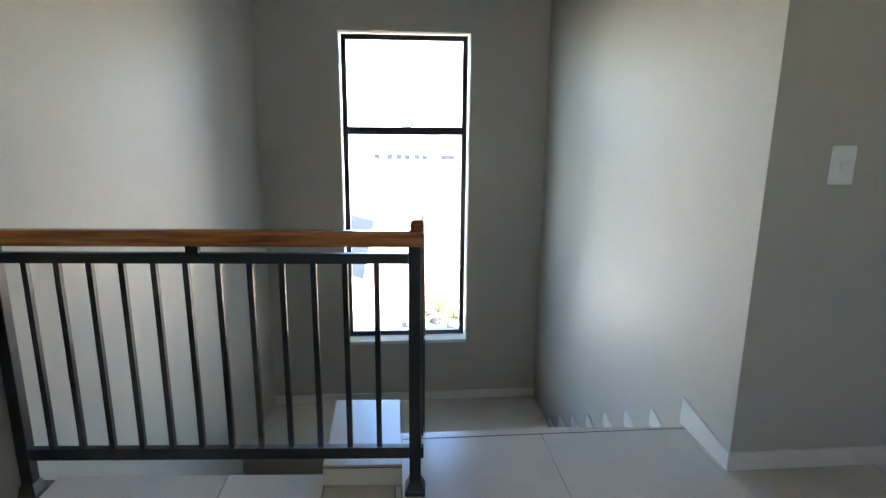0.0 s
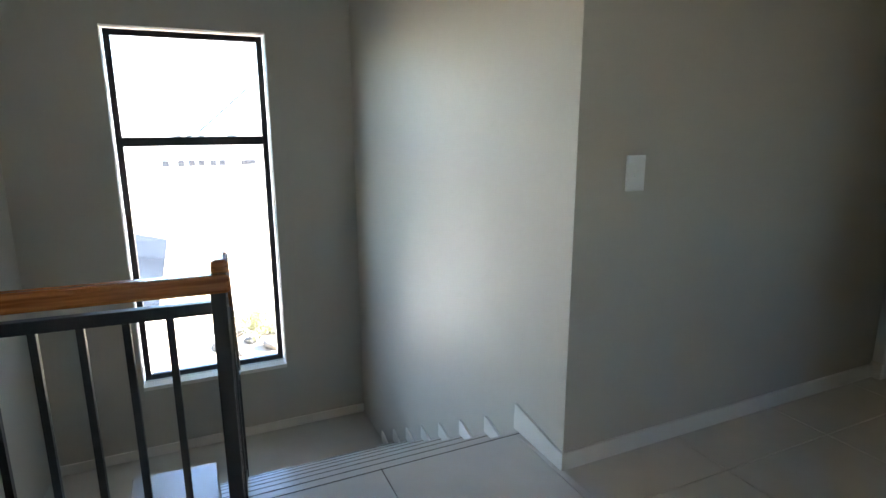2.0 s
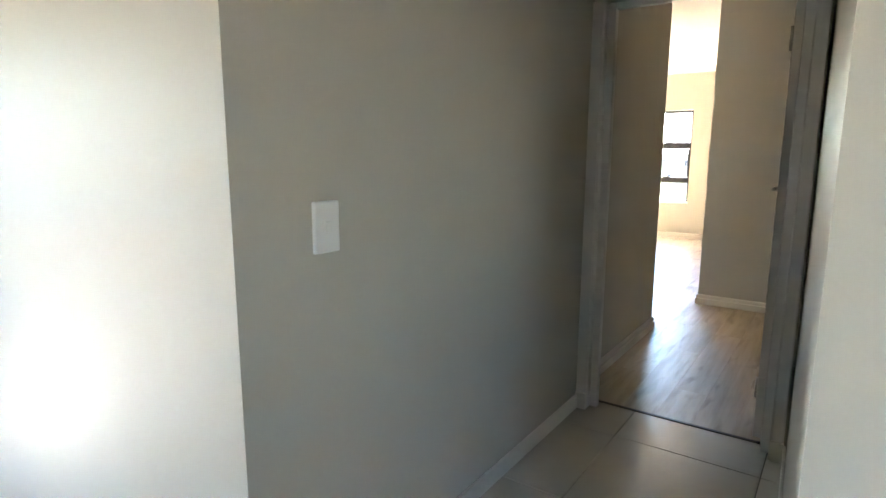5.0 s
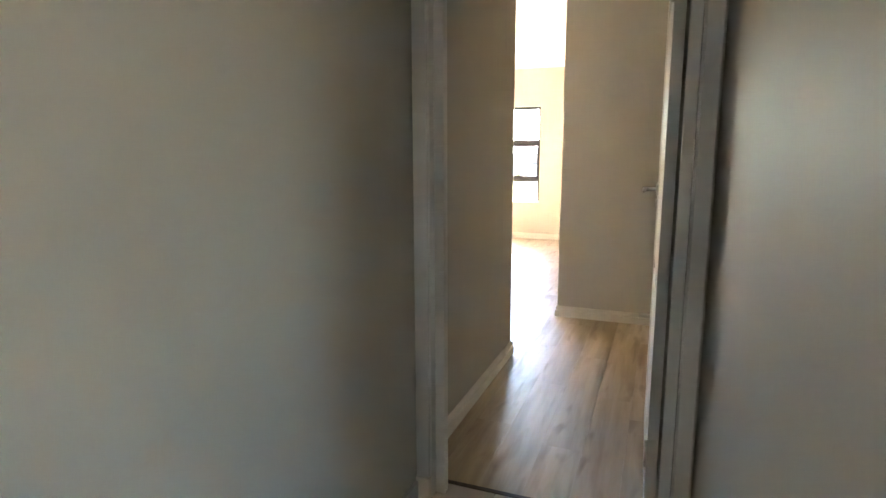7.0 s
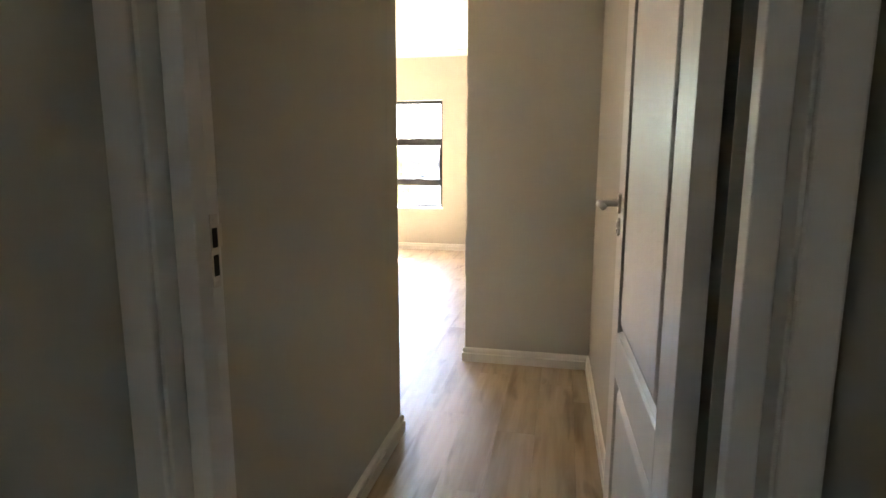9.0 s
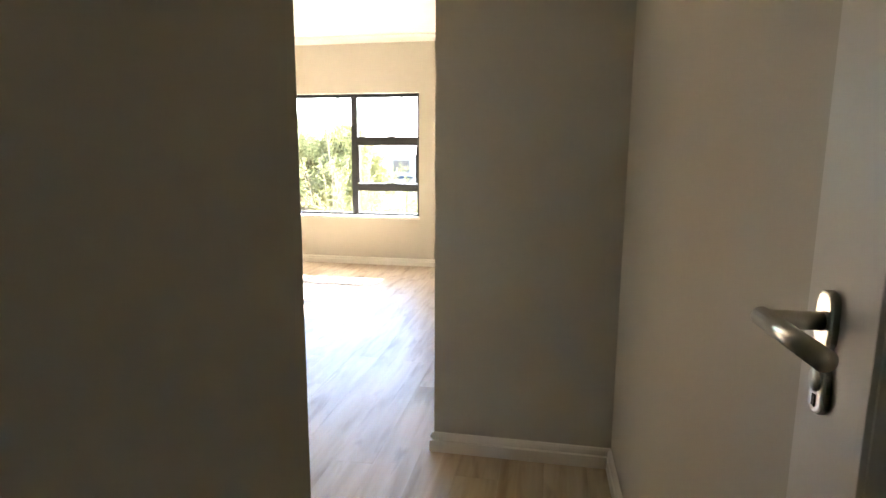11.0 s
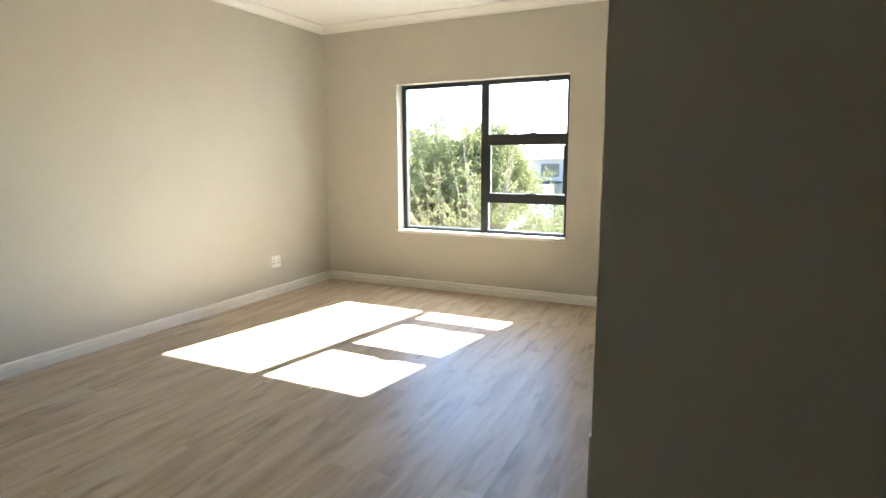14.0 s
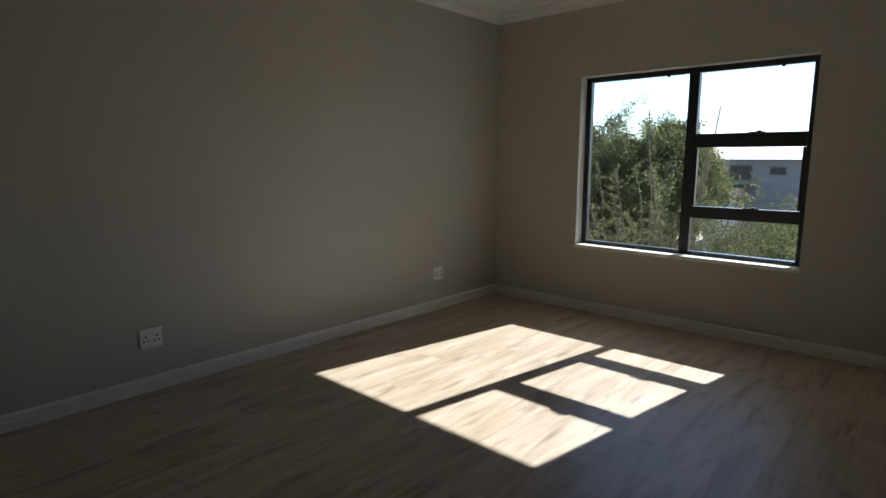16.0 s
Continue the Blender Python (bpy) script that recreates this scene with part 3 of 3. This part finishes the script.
def socket(x, z):
    t = thing("wall_socket", "white plastic wall socket above the skirting", "socket", (x, YB, z), "wall sockets")
    part("plate", box((-0.062, -0.011, -0.058), (0.062, 0.0, 0.058), 0.004), PLASTIC, t)
    for c in (-0.03, 0.03):
        for a, b, r in ((c, 0.012, 0.006), (c - 0.012, -0.016, 0.0055), (c + 0.012, -0.016, 0.0055)):
            part("pin_hole", rod((a, -0.0118, b), (a, -0.0105, b), r, 10), DARK, t)
        part("rocker", box((c - 0.008, -0.0145, 0.03), (c + 0.008, -0.0105, 0.046), 0.002), PLASTIC, t)
    return t


light_switch()
socket(6.443, 0.315)
socket(8.885, 0.327)


# ---- wardrobe ----
def wardrobe():
    x0, x1 = XP + 0.122, XN - 0.002
    yf = 1.845
    t = thing("wardrobe", "pale grey built-in wardrobe with two wide doors and steel bar handles", "wardrobe", (x0, yf, 0))
    t.rotation_euler.z = radians(0.95)   # it follows the slightly skewed passage wall
    def p(name, lo, hi, mat=LAMINATE, parent=None, bevel=0.002):
        o = Vector((x0, yf, 0))
        return part(name, box(Vector(lo) - o, Vector(hi) - o, bevel), mat, parent or t)
    p("carcass", (x0, 1.152, 0.1), (x1 - 0.018, yf - 0.02, 2.4))
    # plinth coloured near black for the shade along the foot
    p("plinth", (x0, 1.152, 0), (x1 - 0.018, yf - 0.06, 0.1), DARK)
    p("bulkhead", (x0, 1.152, 2.4), (x1 - 0.018, yf - 0.004, CH - 0.002), PAINT)
    n = 2
    w = (x1 - x0) / n
    for k in range(n):
        a = x0 + w * k
        d = p("door", (a + 0.0015, yf - 0.0195, 0.1), (a + w - 0.0015, yf, 2.395))
        hx = a + (0.05 if k == 0 else w - 0.5)
        hz = 0.52 if k == 0 else 0.87
        p("handle", (hx - 0.01, yf + 0.02, hz), (hx + 0.01, yf + 0.034, hz + 0.28), CHROME, d)
        for z in (hz + 0.02, hz + 0.25):
            p("handle_foot", (hx - 0.005, yf, z), (hx + 0.005, yf + 0.021, z + 0.01), CHROME, d, 0.0)


wardrobe()
structure("trim_nib", box((XN - 0.016, 1.9, 0.092), (XN - 0.001, YN - 0.002, CH - 0.002), 0.002), WHITE, "white painted cover strip on the nib wall beside the wardrobe", "trim")

# ---- outside ----
GZ = -3.0
SAND = material("pale_sandy_ground", (0.33, 0.26, 0.18), 0.9, vary=0.25, scale=0.6, fine=0.4, fine_scale=20)
PAVE = material("concrete_paving", (0.45, 0.44, 0.42), 0.85, vary=0.1, scale=2)
ROOFW = material("white_roof_sheet", (0.75, 0.75, 0.75), 0.5, vary=0.03, scale=1)
ROOFG = material("grey_roof_sheet", (0.02, 0.027, 0.038), 0.7, vary=0.06, scale=1, spec=0.15)
HOUSEG = material("grey_house_plaster", (0.185, 0.19, 0.195), 0.85, vary=0.06, scale=1.5)
HOUSEW = material("pale_house_plaster", (0.6, 0.57, 0.52), 0.85, vary=0.05, scale=1.5)
BRICKC = material("terracotta_wall", (0.36, 0.16, 0.09), 0.85, vary=0.15, scale=6)
WINDARK = material("dark_window_glass", (0.02, 0.022, 0.026), 0.25, vary=0.1, spec=0.25)
BARK = material("grey_brown_bark", (0.14, 0.11, 0.08), 0.9, vary=0.3, scale=12, fine=0.5, fine_scale=60)
structure("ground", box((-400, -400, GZ - 0.3), (400, 400, GZ)), SAND, "pale dry sandy ground reaching the horizon", "ground")

LEAF = bpy.data.materials.new("acacia_leaf")
LEAF.use_nodes = True
lt = LEAF.node_tree
lt.nodes.remove(lt.nodes["Principled BSDF"])
ldif, ltra, lmix = lt.nodes.new("ShaderNodeBsdfDiffuse"), lt.nodes.new("ShaderNodeBsdfTranslucent"), lt.nodes.new("ShaderNodeMixShader")
lgeo, lramp = lt.nodes.new("ShaderNodeNewGeometry"), lt.nodes.new("ShaderNodeValToRGB")
lramp.color_ramp.elements[0].color = (0.065, 0.078, 0.03, 1)
lramp.color_ramp.elements[1].color = (0.215, 0.215, 0.095, 1)
lt.links.new(lgeo.outputs["Random Per Island"], lramp.inputs["Fac"])
for node in (ldif, ltra):
    lt.links.new(lramp.outputs["Color"], node.inputs["Color"])
lmix.inputs[0].default_value = 0.45
lt.links.new(ldif.outputs[0], lmix.inputs[1])
lt.links.new(ltra.outputs[0], lmix.inputs[2])
lt.links.new(lmix.outputs[0], lt.nodes["Material Output"].inputs["Surface"])


def limb(bm, pts, r0, r1, seg=6):
    """A tapered, bent branch through pts."""
    rings = []
    n = len(pts)
    for i, p in enumerate(pts):
        d = (pts[min(i + 1, n - 1)] - pts[max(i - 1, 0)]).normalized()
        q = d.to_track_quat("Z", "Y")
        r = r0 + (r1 - r0) * i / (n - 1)
        rings.append([bm.verts.new(p + q @ Vector((r * math.cos(6.283 * k / seg), r * math.sin(6.283 * k / seg), 0))) for k in range(seg)])
    for a, b in zip(rings, rings[1:]):
        for k in range(seg):
            bm.faces.new((a[k], a[(k + 1) % seg], b[(k + 1) % seg], b[k]))


def leaf_mesh(points, size, rnd):
    """Many small two-sided leaflets at random turns round the points."""
    verts, faces = [], []
    for p in points:
        u = Vector((rnd.gauss(0, 1), rnd.gauss(0, 1), rnd.gauss(0, 1))).normalized()
        w = u.orthogonal().normalized()
        w = Matrix.Rotation(rnd.random() * 6.283, 3, u) @ w
        l = size * (0.6 + 0.8 * rnd.random())
        k = len(verts)
        verts += [p - u * l, p + w * l * 0.32, p + u * l, p - w * l * 0.32]
        faces.append((k, k + 1, k + 2, k + 3))
    me = bpy.data.meshes.new("crown")
    me.from_pydata([tuple(v) for v in verts], [], faces)
    me.materials.append(LEAF)
    return me


def tree(name, label, at, height, spread, seed, limbs, leaves, size, flat=0.75, category="tree", bare=0.25, stem=1.0, top=0.45, clump=0.042):
    rnd = random.Random(seed)
    t = thing(name, label, category, at)
    bm = bmesh.new()
    trunk_top = Vector((rnd.uniform(-0.2, 0.2), rnd.uniform(-0.2, 0.2), height * bare))
    limb(bm, [Vector((0, 0, -0.1)), trunk_top * 0.5 + Vector((0.05, 0, 0)), trunk_top], height * 0.03 * stem, height * 0.022 * stem, 8)
    tips = []
    for k in range(limbs):
        a = 6.283 * (k + rnd.random() * 0.7) / limbs
        out = spread * (0.35 + 0.65 * rnd.random())
        up = height * (bare + (1 - bare) * (1 - flat * (out / spread) ** 2) * (0.55 + 0.45 * rnd.random()))
        end = Vector((out * math.cos(a), out * math.sin(a), up))
        mid = trunk_top.lerp(end, 0.5) + Vector((rnd.gauss(0, 0.12), rnd.gauss(0, 0.12), 0.06)) * height * 0.3
        pts = [trunk_top, trunk_top.lerp(mid, 0.6), mid, mid.lerp(end, 0.6), end]
        limb(bm, pts, height * 0.014 * stem, height * 0.002 * stem, 5)
        for j in range(7):
            f = 0.35 + 0.65 * rnd.random()
            base = mid.lerp(end, f)
            tip = base + Vector((rnd.gauss(0, 1), rnd.gauss(0, 1), rnd.gauss(0.35, 0.7))) * spread * 0.22
            dome = height * (1 - top * (tip.x ** 2 + tip.y ** 2) / spread ** 2) - abs(rnd.gauss(0, 0.05)) * height
            if tip.z > dome and rnd.random() > 0.03:
                tip.z = max(dome, base.z - 0.3 * spread)
            limb(bm, [base, base.lerp(tip, 0.5) + Vector((0, 0, 0.03)), tip], height * 0.004 * stem, height * 0.001 * stem, 4)
            tips.append((base, tip))
    part("trunk", bm, BARK, t)
    pts = []
    for k in range(leaves):
        base, tip = tips[k % len(tips)]
        f = rnd.random() ** 0.6
        pts.append(base.lerp(tip, f * 1.1) + Vector((rnd.gauss(0, 1), rnd.gauss(0, 1), rnd.gauss(0, 1))) * spread * clump)
    crown = new("crown", leaf_mesh(pts, size, rnd))
    crown.parent = t
    return t


tree("acacia_tree", "dense green acacia tree behind the house", (18.4, 7.95, GZ), 5.75, 2.25, 3, 84, 170000, 0.034, 0.35, stem=0.8, top=0.3)
tree("acacia_tree", "olive green acacia tree beside the grey house", (22.6, 8.65, GZ), 4.85, 1.25, 11, 34, 50000, 0.034, 0.4)
tree("thorn_bush", "low green thorn bush near the grey house", (19.0, 4.4, GZ), 3.55, 2.3, 9, 40, 62000, 0.027, 0.5, "bush", 0.15, 0.6)
tree("thorn_bush", "low green thorn bush near the grey house", (17.0, 2.9, GZ), 3.85, 1.7, 12, 34, 42000, 0.026, 0.5, "bush", 0.15, 0.6)

def thorn_shrub(label, at, shoots, low, high, reach, tall, seed):
    # tall: ends of the long shoots that stand out above the rest
    """A wispy shrub: long bent shoots with short side twigs and small leaves along them."""
    rnd = random.Random(seed)
    t = thing("thorn_bush", label, "bush", at)
    bm, pts = bmesh.new(), []
    for k in range(shoots + len(tall)):
        a, r = 6.283 * (k * 0.618 + 0.1 * rnd.random()), reach * math.sqrt(rnd.uniform(0.05, 1))
        top = rnd.uniform(low, high)
        foot = Vector((0.12 * math.cos(a), 0.12 * math.sin(a), -0.05))
        end = Vector(tall[k - shoots]) if k >= shoots else Vector((r * math.cos(a), r * math.sin(a), top))
        line = []
        for i in range(9):
            f = i / 8
            p = foot.lerp(end, f)
            bow = math.sin(f * math.pi) * 0.25 * (0.4 if k >= shoots else 0.4 + r)
            line.append(p + Vector((-math.sin(a), math.cos(a), 0)) * bow * (0.5 - rnd.random() * 0.2) + Vector((rnd.gauss(0, 0.02), rnd.gauss(0, 0.02), bow * 0.6)))
        limb(bm, line, 0.024, 0.009 if k >= shoots else 0.004, 5)
        bare_top = k >= shoots
        for j in range(30):
            f = 0.38 + 0.62 * rnd.random()
            if bare_top and f > 0.78 and rnd.random() < 0.8:
                continue
            q = f * 7.999
            base = line[int(q)].lerp(line[int(q) + 1], q - int(q))
            way = Vector((rnd.gauss(0, 1), rnd.gauss(0, 1), rnd.gauss(0.5, 0.6))).normalized()
            tip = base + way * (0.12 + 0.3 * rnd.random()) * (1.25 - 0.7 * f)
            limb(bm, [base, base.lerp(tip, 0.5) + Vector((0, 0, 0.012)), tip], 0.005, 0.0015, 4)
            for i in range(22):
                pts.append(base.lerp(tip, rnd.random() ** 0.8 * 1.05) + Vector((rnd.gauss(0, 1), rnd.gauss(0, 1), rnd.gauss(0, 1))) * 0.014)
        for i in range(40):
            q = (0.5 + 0.5 * rnd.random()) * 7.999
            pts.append(line[int(q)].lerp(line[int(q) + 1], q - int(q)) + Vector((rnd.gauss(0, 1), rnd.gauss(0, 1), rnd.gauss(0, 1))) * 0.018)
    part("branches", bm, BARK, t)
    crown = new("crown", leaf_mesh(pts, 0.02, rnd))
    crown.parent = t


thorn_shrub("sparse grey-green thorn bush with long bare-tipped shoots", (13.3, 5.15, GZ), 40, 2.9, 4.3, 1.5, [(0.0, 0.37, 5.05), (0.05, -0.62, 5.02), (0.1, -0.48, 4.55)], 5)
thorn_shrub("sparse grey-green thorn bush close outside the window", (13.9, 3.7, GZ), 26, 2.5, 3.6, 1.5, [(0.2, -0.3, 4.1)], 8)
tree("garden_shrub", "small dry garden shrub on sandy ground", (0.95, 12.0, GZ), 0.6, 0.9, 21, 18, 1800, 0.035, 0.5, "shrub", 0.1)


def garden_rock(at, size, seed):
    rnd = random.Random(seed)
    bm = bmesh.new()
    bmesh.ops.create_icosphere(bm, subdivisions=3, radius=size)
    off = Vector((rnd.random() * 9, rnd.random() * 9, 0))
    for v in bm.verts:
        v.co *= 1 + 0.45 * noise.noise(v.co / size * 1.3 + off)
        v.co.z = max(v.co.z * 0.62, -0.2 * size)
    ob = tagged(mesh("garden_rock", bm, ROCK, True), "rough dark garden rock on sandy ground", "rock", "garden rocks")
    ob.location = (at[0], at[1], GZ + 0.2 * size)


ROCK = material("dark_garden_rock", (0.07, 0.062, 0.05), 0.9, vary=0.3, scale=9, fine=0.5, fine_scale=40)
for k, at in enumerate(((0.72, 12.7), (0.2, 12.35), (1.05, 12.25), (0.5, 11.8), (-0.1, 11.7), (0.9, 11.35), (0.3, 11.2))):
    garden_rock(at, 0.13 + 0.05 * (k % 3), 40 + k)
tree("garden_shrub", "small dry garden shrub on sandy ground", (0.45, 12.2, GZ), 0.5, 0.7, 23, 16, 1500, 0.03, 0.5, "shrub", 0.1)


def house(name, label, x0, y0, x1, y1, z1, rise, wallmat, roofmat, panes, axis="x"):
    """A plain house; panes: (side, u, z, w, h) windows on the face towards the viewer."""
    h = thing(name, label, "house", ((x0 + x1) / 2, (y0 + y1) / 2, GZ))
    o = Vector(h.location)
    def put(n, bm, mat, parent=h, lab=""):
        bmesh.ops.translate(bm, vec=-o, verts=bm.verts)
        return part(n, bm, mat, parent, lab)
    put("wall", box((x0, y0, GZ), (x1, y1, z1)), wallmat)
    e = 0.4
    bm = bmesh.new()
    ridge = (y0 + y1) / 2 if axis == "x" else (x0 + x1) / 2
    if axis == "x":
        q = [(x0 - e, y0 - e, z1), (x1 + e, y0 - e, z1), (x1 + e, y1 + e, z1), (x0 - e, y1 + e, z1), (x0 - e, ridge, z1 + rise), (x1 + e, ridge, z1 + rise)]
        fs = [(0, 1, 5, 4), (2, 3, 4, 5), (0, 4, 3), (1, 2, 5), (0, 3, 2, 1)]
    else:
        q = [(x0 - e, y0 - e, z1), (x1 + e, y0 - e, z1), (x1 + e, y1 + e, z1), (x0 - e, y1 + e, z1), (ridge, y0 - e, z1 + rise), (ridge, y1 + e, z1 + rise)]
        fs = [(0, 4, 5, 3), (1, 2, 5, 4), (0, 1, 4), (3, 5, 2), (0, 3, 2, 1)]
    vs = [bm.verts.new(v) for v in q]
    for f in fs:
        bm.faces.new([vs[k] for k in f])
    bmesh.ops.recalc_face_normals(bm, faces=bm.faces)
    put("roof", bm, roofmat)
    # thin dark strip up the gable, standing in for the roof edge's shade
    if axis == "y" and rise > 2:
        edge_shade = box((x0 - e, y0 - e - 0.06, z1 - 0.02), (ridge, y0 - e - 0.004, z1 + 0.14))
        for v in edge_shade.verts:
            v.co.z += rise * (v.co.x - x0 + e) / (ridge - x0 + e)
        put("barge_shade", edge_shade, ROOFG)
    for side, u, z, w, hh in panes:
        if side == "x":
            win = put("window", box((x0 - 0.05, u, z), (x0 - 0.002, u + w, z + hh)), ALU)
            put("pane", box((x0 - 0.06, u + 0.06, z + 0.06), (x0 - 0.051, u + w / 2 - 0.03, z + hh - 0.06)), WINDARK, win)
            put("pane", box((x0 - 0.06, u + w / 2 + 0.03, z + 0.06), (x0 - 0.051, u + w - 0.06, z + hh - 0.06)), WINDARK, win)
        else:
            win = put("window", box((u, y0 - 0.05, z), (u + w, y0 - 0.002, z + hh)), ALU)
            put("pane", box((u + 0.05, y0 - 0.06, z + 0.05), (u + w - 0.05, y0 - 0.051, z + hh - 0.05)), WINDARK, win)


house("grey_house", "two-storey grey plastered house with a white roof", 34, 3.0, 44, 10.65, 1.35, 0.85, HOUSEG, ROOFW,
      [("x", 9.1, 0.4, 0.95, 0.68), ("x", 7.72, 0.66, 0.65, 0.36), ("x", 5.2, 0.3, 1.3, 0.8), ("x", 9.2, -2.7, 1.2, 1.8), ("x", 6.4, -2.6, 1.6, 1.2)], "y")
house("low_house", "low pale house wing in front of the grey house", 32.6, 9.3, 33.9, 10.6, 0.1, 0.12, HOUSEW, ROOFG, [("x", 9.6, -0.75, 0.5, 0.55)], "y")
house("white_house", "long white plastered house with small dark windows", -9.5, 42, 1.0, 50, 0.9, 1.0, HOUSEW, ROOFW,
      [("y", u, -1.33, 0.42, 0.4) for u in (-1.8, -0.88, -0.2, 0.38)] + [("y", u, 0.45, 0.42, 0.26) for u in (-0.9, -0.2, 0.5)])
house("white_house", "white plastered house with a steep gable roof", 1.05, 41.9, 8.0, 51, 0.9, 3.4, HOUSEW, ROOFW,
      [("y", u, -1.33, 0.42, 0.4) for u in (1.12, 1.7)] + [("y", 3.1, -1.33, 1.0, 0.36), ("y", 2.4, 0.45, 0.5, 0.26)], "y")
structure("boundary_wall", box((12.5, 13.0, GZ), (36, 13.25, GZ + 2.0)), BRICKC, "terracotta plastered garden wall", "garden wall")


def garage():
    g = thing("garage", "low garage with a blue-grey corrugated sheet roof", "garage", (-3.48, 9.05, GZ + 0.12))
    part("wall", box((-2.2, -3.0, -0.12), (2.4, -0.4, 2.5)), HOUSEW, g)
    bm = bmesh.new()
    n = 72
    rows = []
    for k in range(n + 1):
        y = -3.4 + 3.45 * k / n
        lift = 0.045 * math.sin(k * math.pi / 2)
        rows.append([bm.verts.new((x, y, z + lift)) for x, z in ((-2.9, 2.55), (0.1, 3.35), (2.75, 2.62))])
    for a, b in zip(rows, rows[1:]):
        for j in range(2):
            bm.faces.new((a[j], a[j + 1], b[j + 1], b[j]))
    bmesh.ops.solidify(bm, geom=bm.faces[:], thickness=0.02)
    part("roof", bm, ROOFG, g, "blue-grey corrugated roof sheet")


garage()

# ---- floor pieces ----
PITCH = 0.622
def tiles():
    """Porcelain tiles on the landing, cut at the walls and round the stair opening."""
    cache = {}
    def lay(x0, y0, x1, y1, skew=False):
        if x1 - x0 < 0.02 or y1 - y0 < 0.02:
            return
        key = (round(x1 - x0, 3), round(y1 - y0, 3), round(x0, 3) if skew else 0)
        if key not in cache:
            bm = box((0, 0, -0.012), (key[0], key[1], 0), 0.0012)
            for v in bm.verts:
                if skew and v.co.y > 0.1:
                    v.co.y -= EDGE * (x0 + v.co.x + 0.67)
            me = bpy.data.meshes.new("tile")
            bm.to_mesh(me)
            bm.free()
            me.materials.append(TILE)
            cache[key] = me
        t = new("tile", cache[key])
        t.location = (x0, y0, 0)
        t.parent = landing_floor
    g = 0.002
    xs = [0.208 + PITCH * k for k in range(-3, 6)]
    ys = [1.637 + PITCH * k for k in range(-8, 2)]
    for xa in xs:
        for ya in ys:
            x0, x1, y0, y1 = xa + g, xa + PITCH - g, ya + g, ya + PITCH - g
            x0, x1 = max(x0, XL), min(x1, 3.012)
            y0 = max(y0, YS)
            if x0 > XS - 0.05:
                if x0 < XS and y1 > YC:
                    lay(x0, y0, XS, min(y1, YN0 + 0.006))
                    x0 = XS
                y1 = min(y1, YC)
            elif ya > 1.5:
                if xa < -0.7:
                    x1 = min(x1, -0.674)
                    lay(x0, y0, x1, 1.995, True)
                    if xa + PITCH > -0.6:
                        lay(-0.670, y0, xa + PITCH - g, 1.922)
                    continue
                if xa < -0.39 < xa + PITCH:
                    lay(x0, y0, -0.392, 1.908)
                    x0 = -0.388
                y1 = min(y1, YN0 + 0.006)
                x1 = min(x1, XS)
            lay(x0, y0, x1, y1)


def planks():
    """Vinyl planks, 0.18 wide and 1.22 long, in staggered rows along the room."""
    rnd = random.Random(7)
    cache = {}
    w, l, g = 0.18, 1.22, 0.0003
    y = 1.0
    while y < YB:
        y1 = min(y + w, YB)
        xa = 3.03 - rnd.random() * l
        lo = 3.03 if y + w < YP + 0.19 and y < YP else XE
        while xa < XB:
            a, b = max(xa, lo), min(xa + l, XB)
            if b - a > 0.03:
                key = (round(b - a, 3), round(y1 - y, 3))
                if key not in cache:
                    bm = box((0, g, -0.008), (key[0] - g, key[1] - g, 0))
                    me = bpy.data.meshes.new("plank")
                    bm.to_mesh(me)
                    bm.free()
                    me.materials.append(OAK)
                    cache[key] = me
                p = new("plank", cache[key])
                p.location = (a, y, 0)
                p.parent = bedroom_floor
            xa += l
        y += w


tiles()
planks()
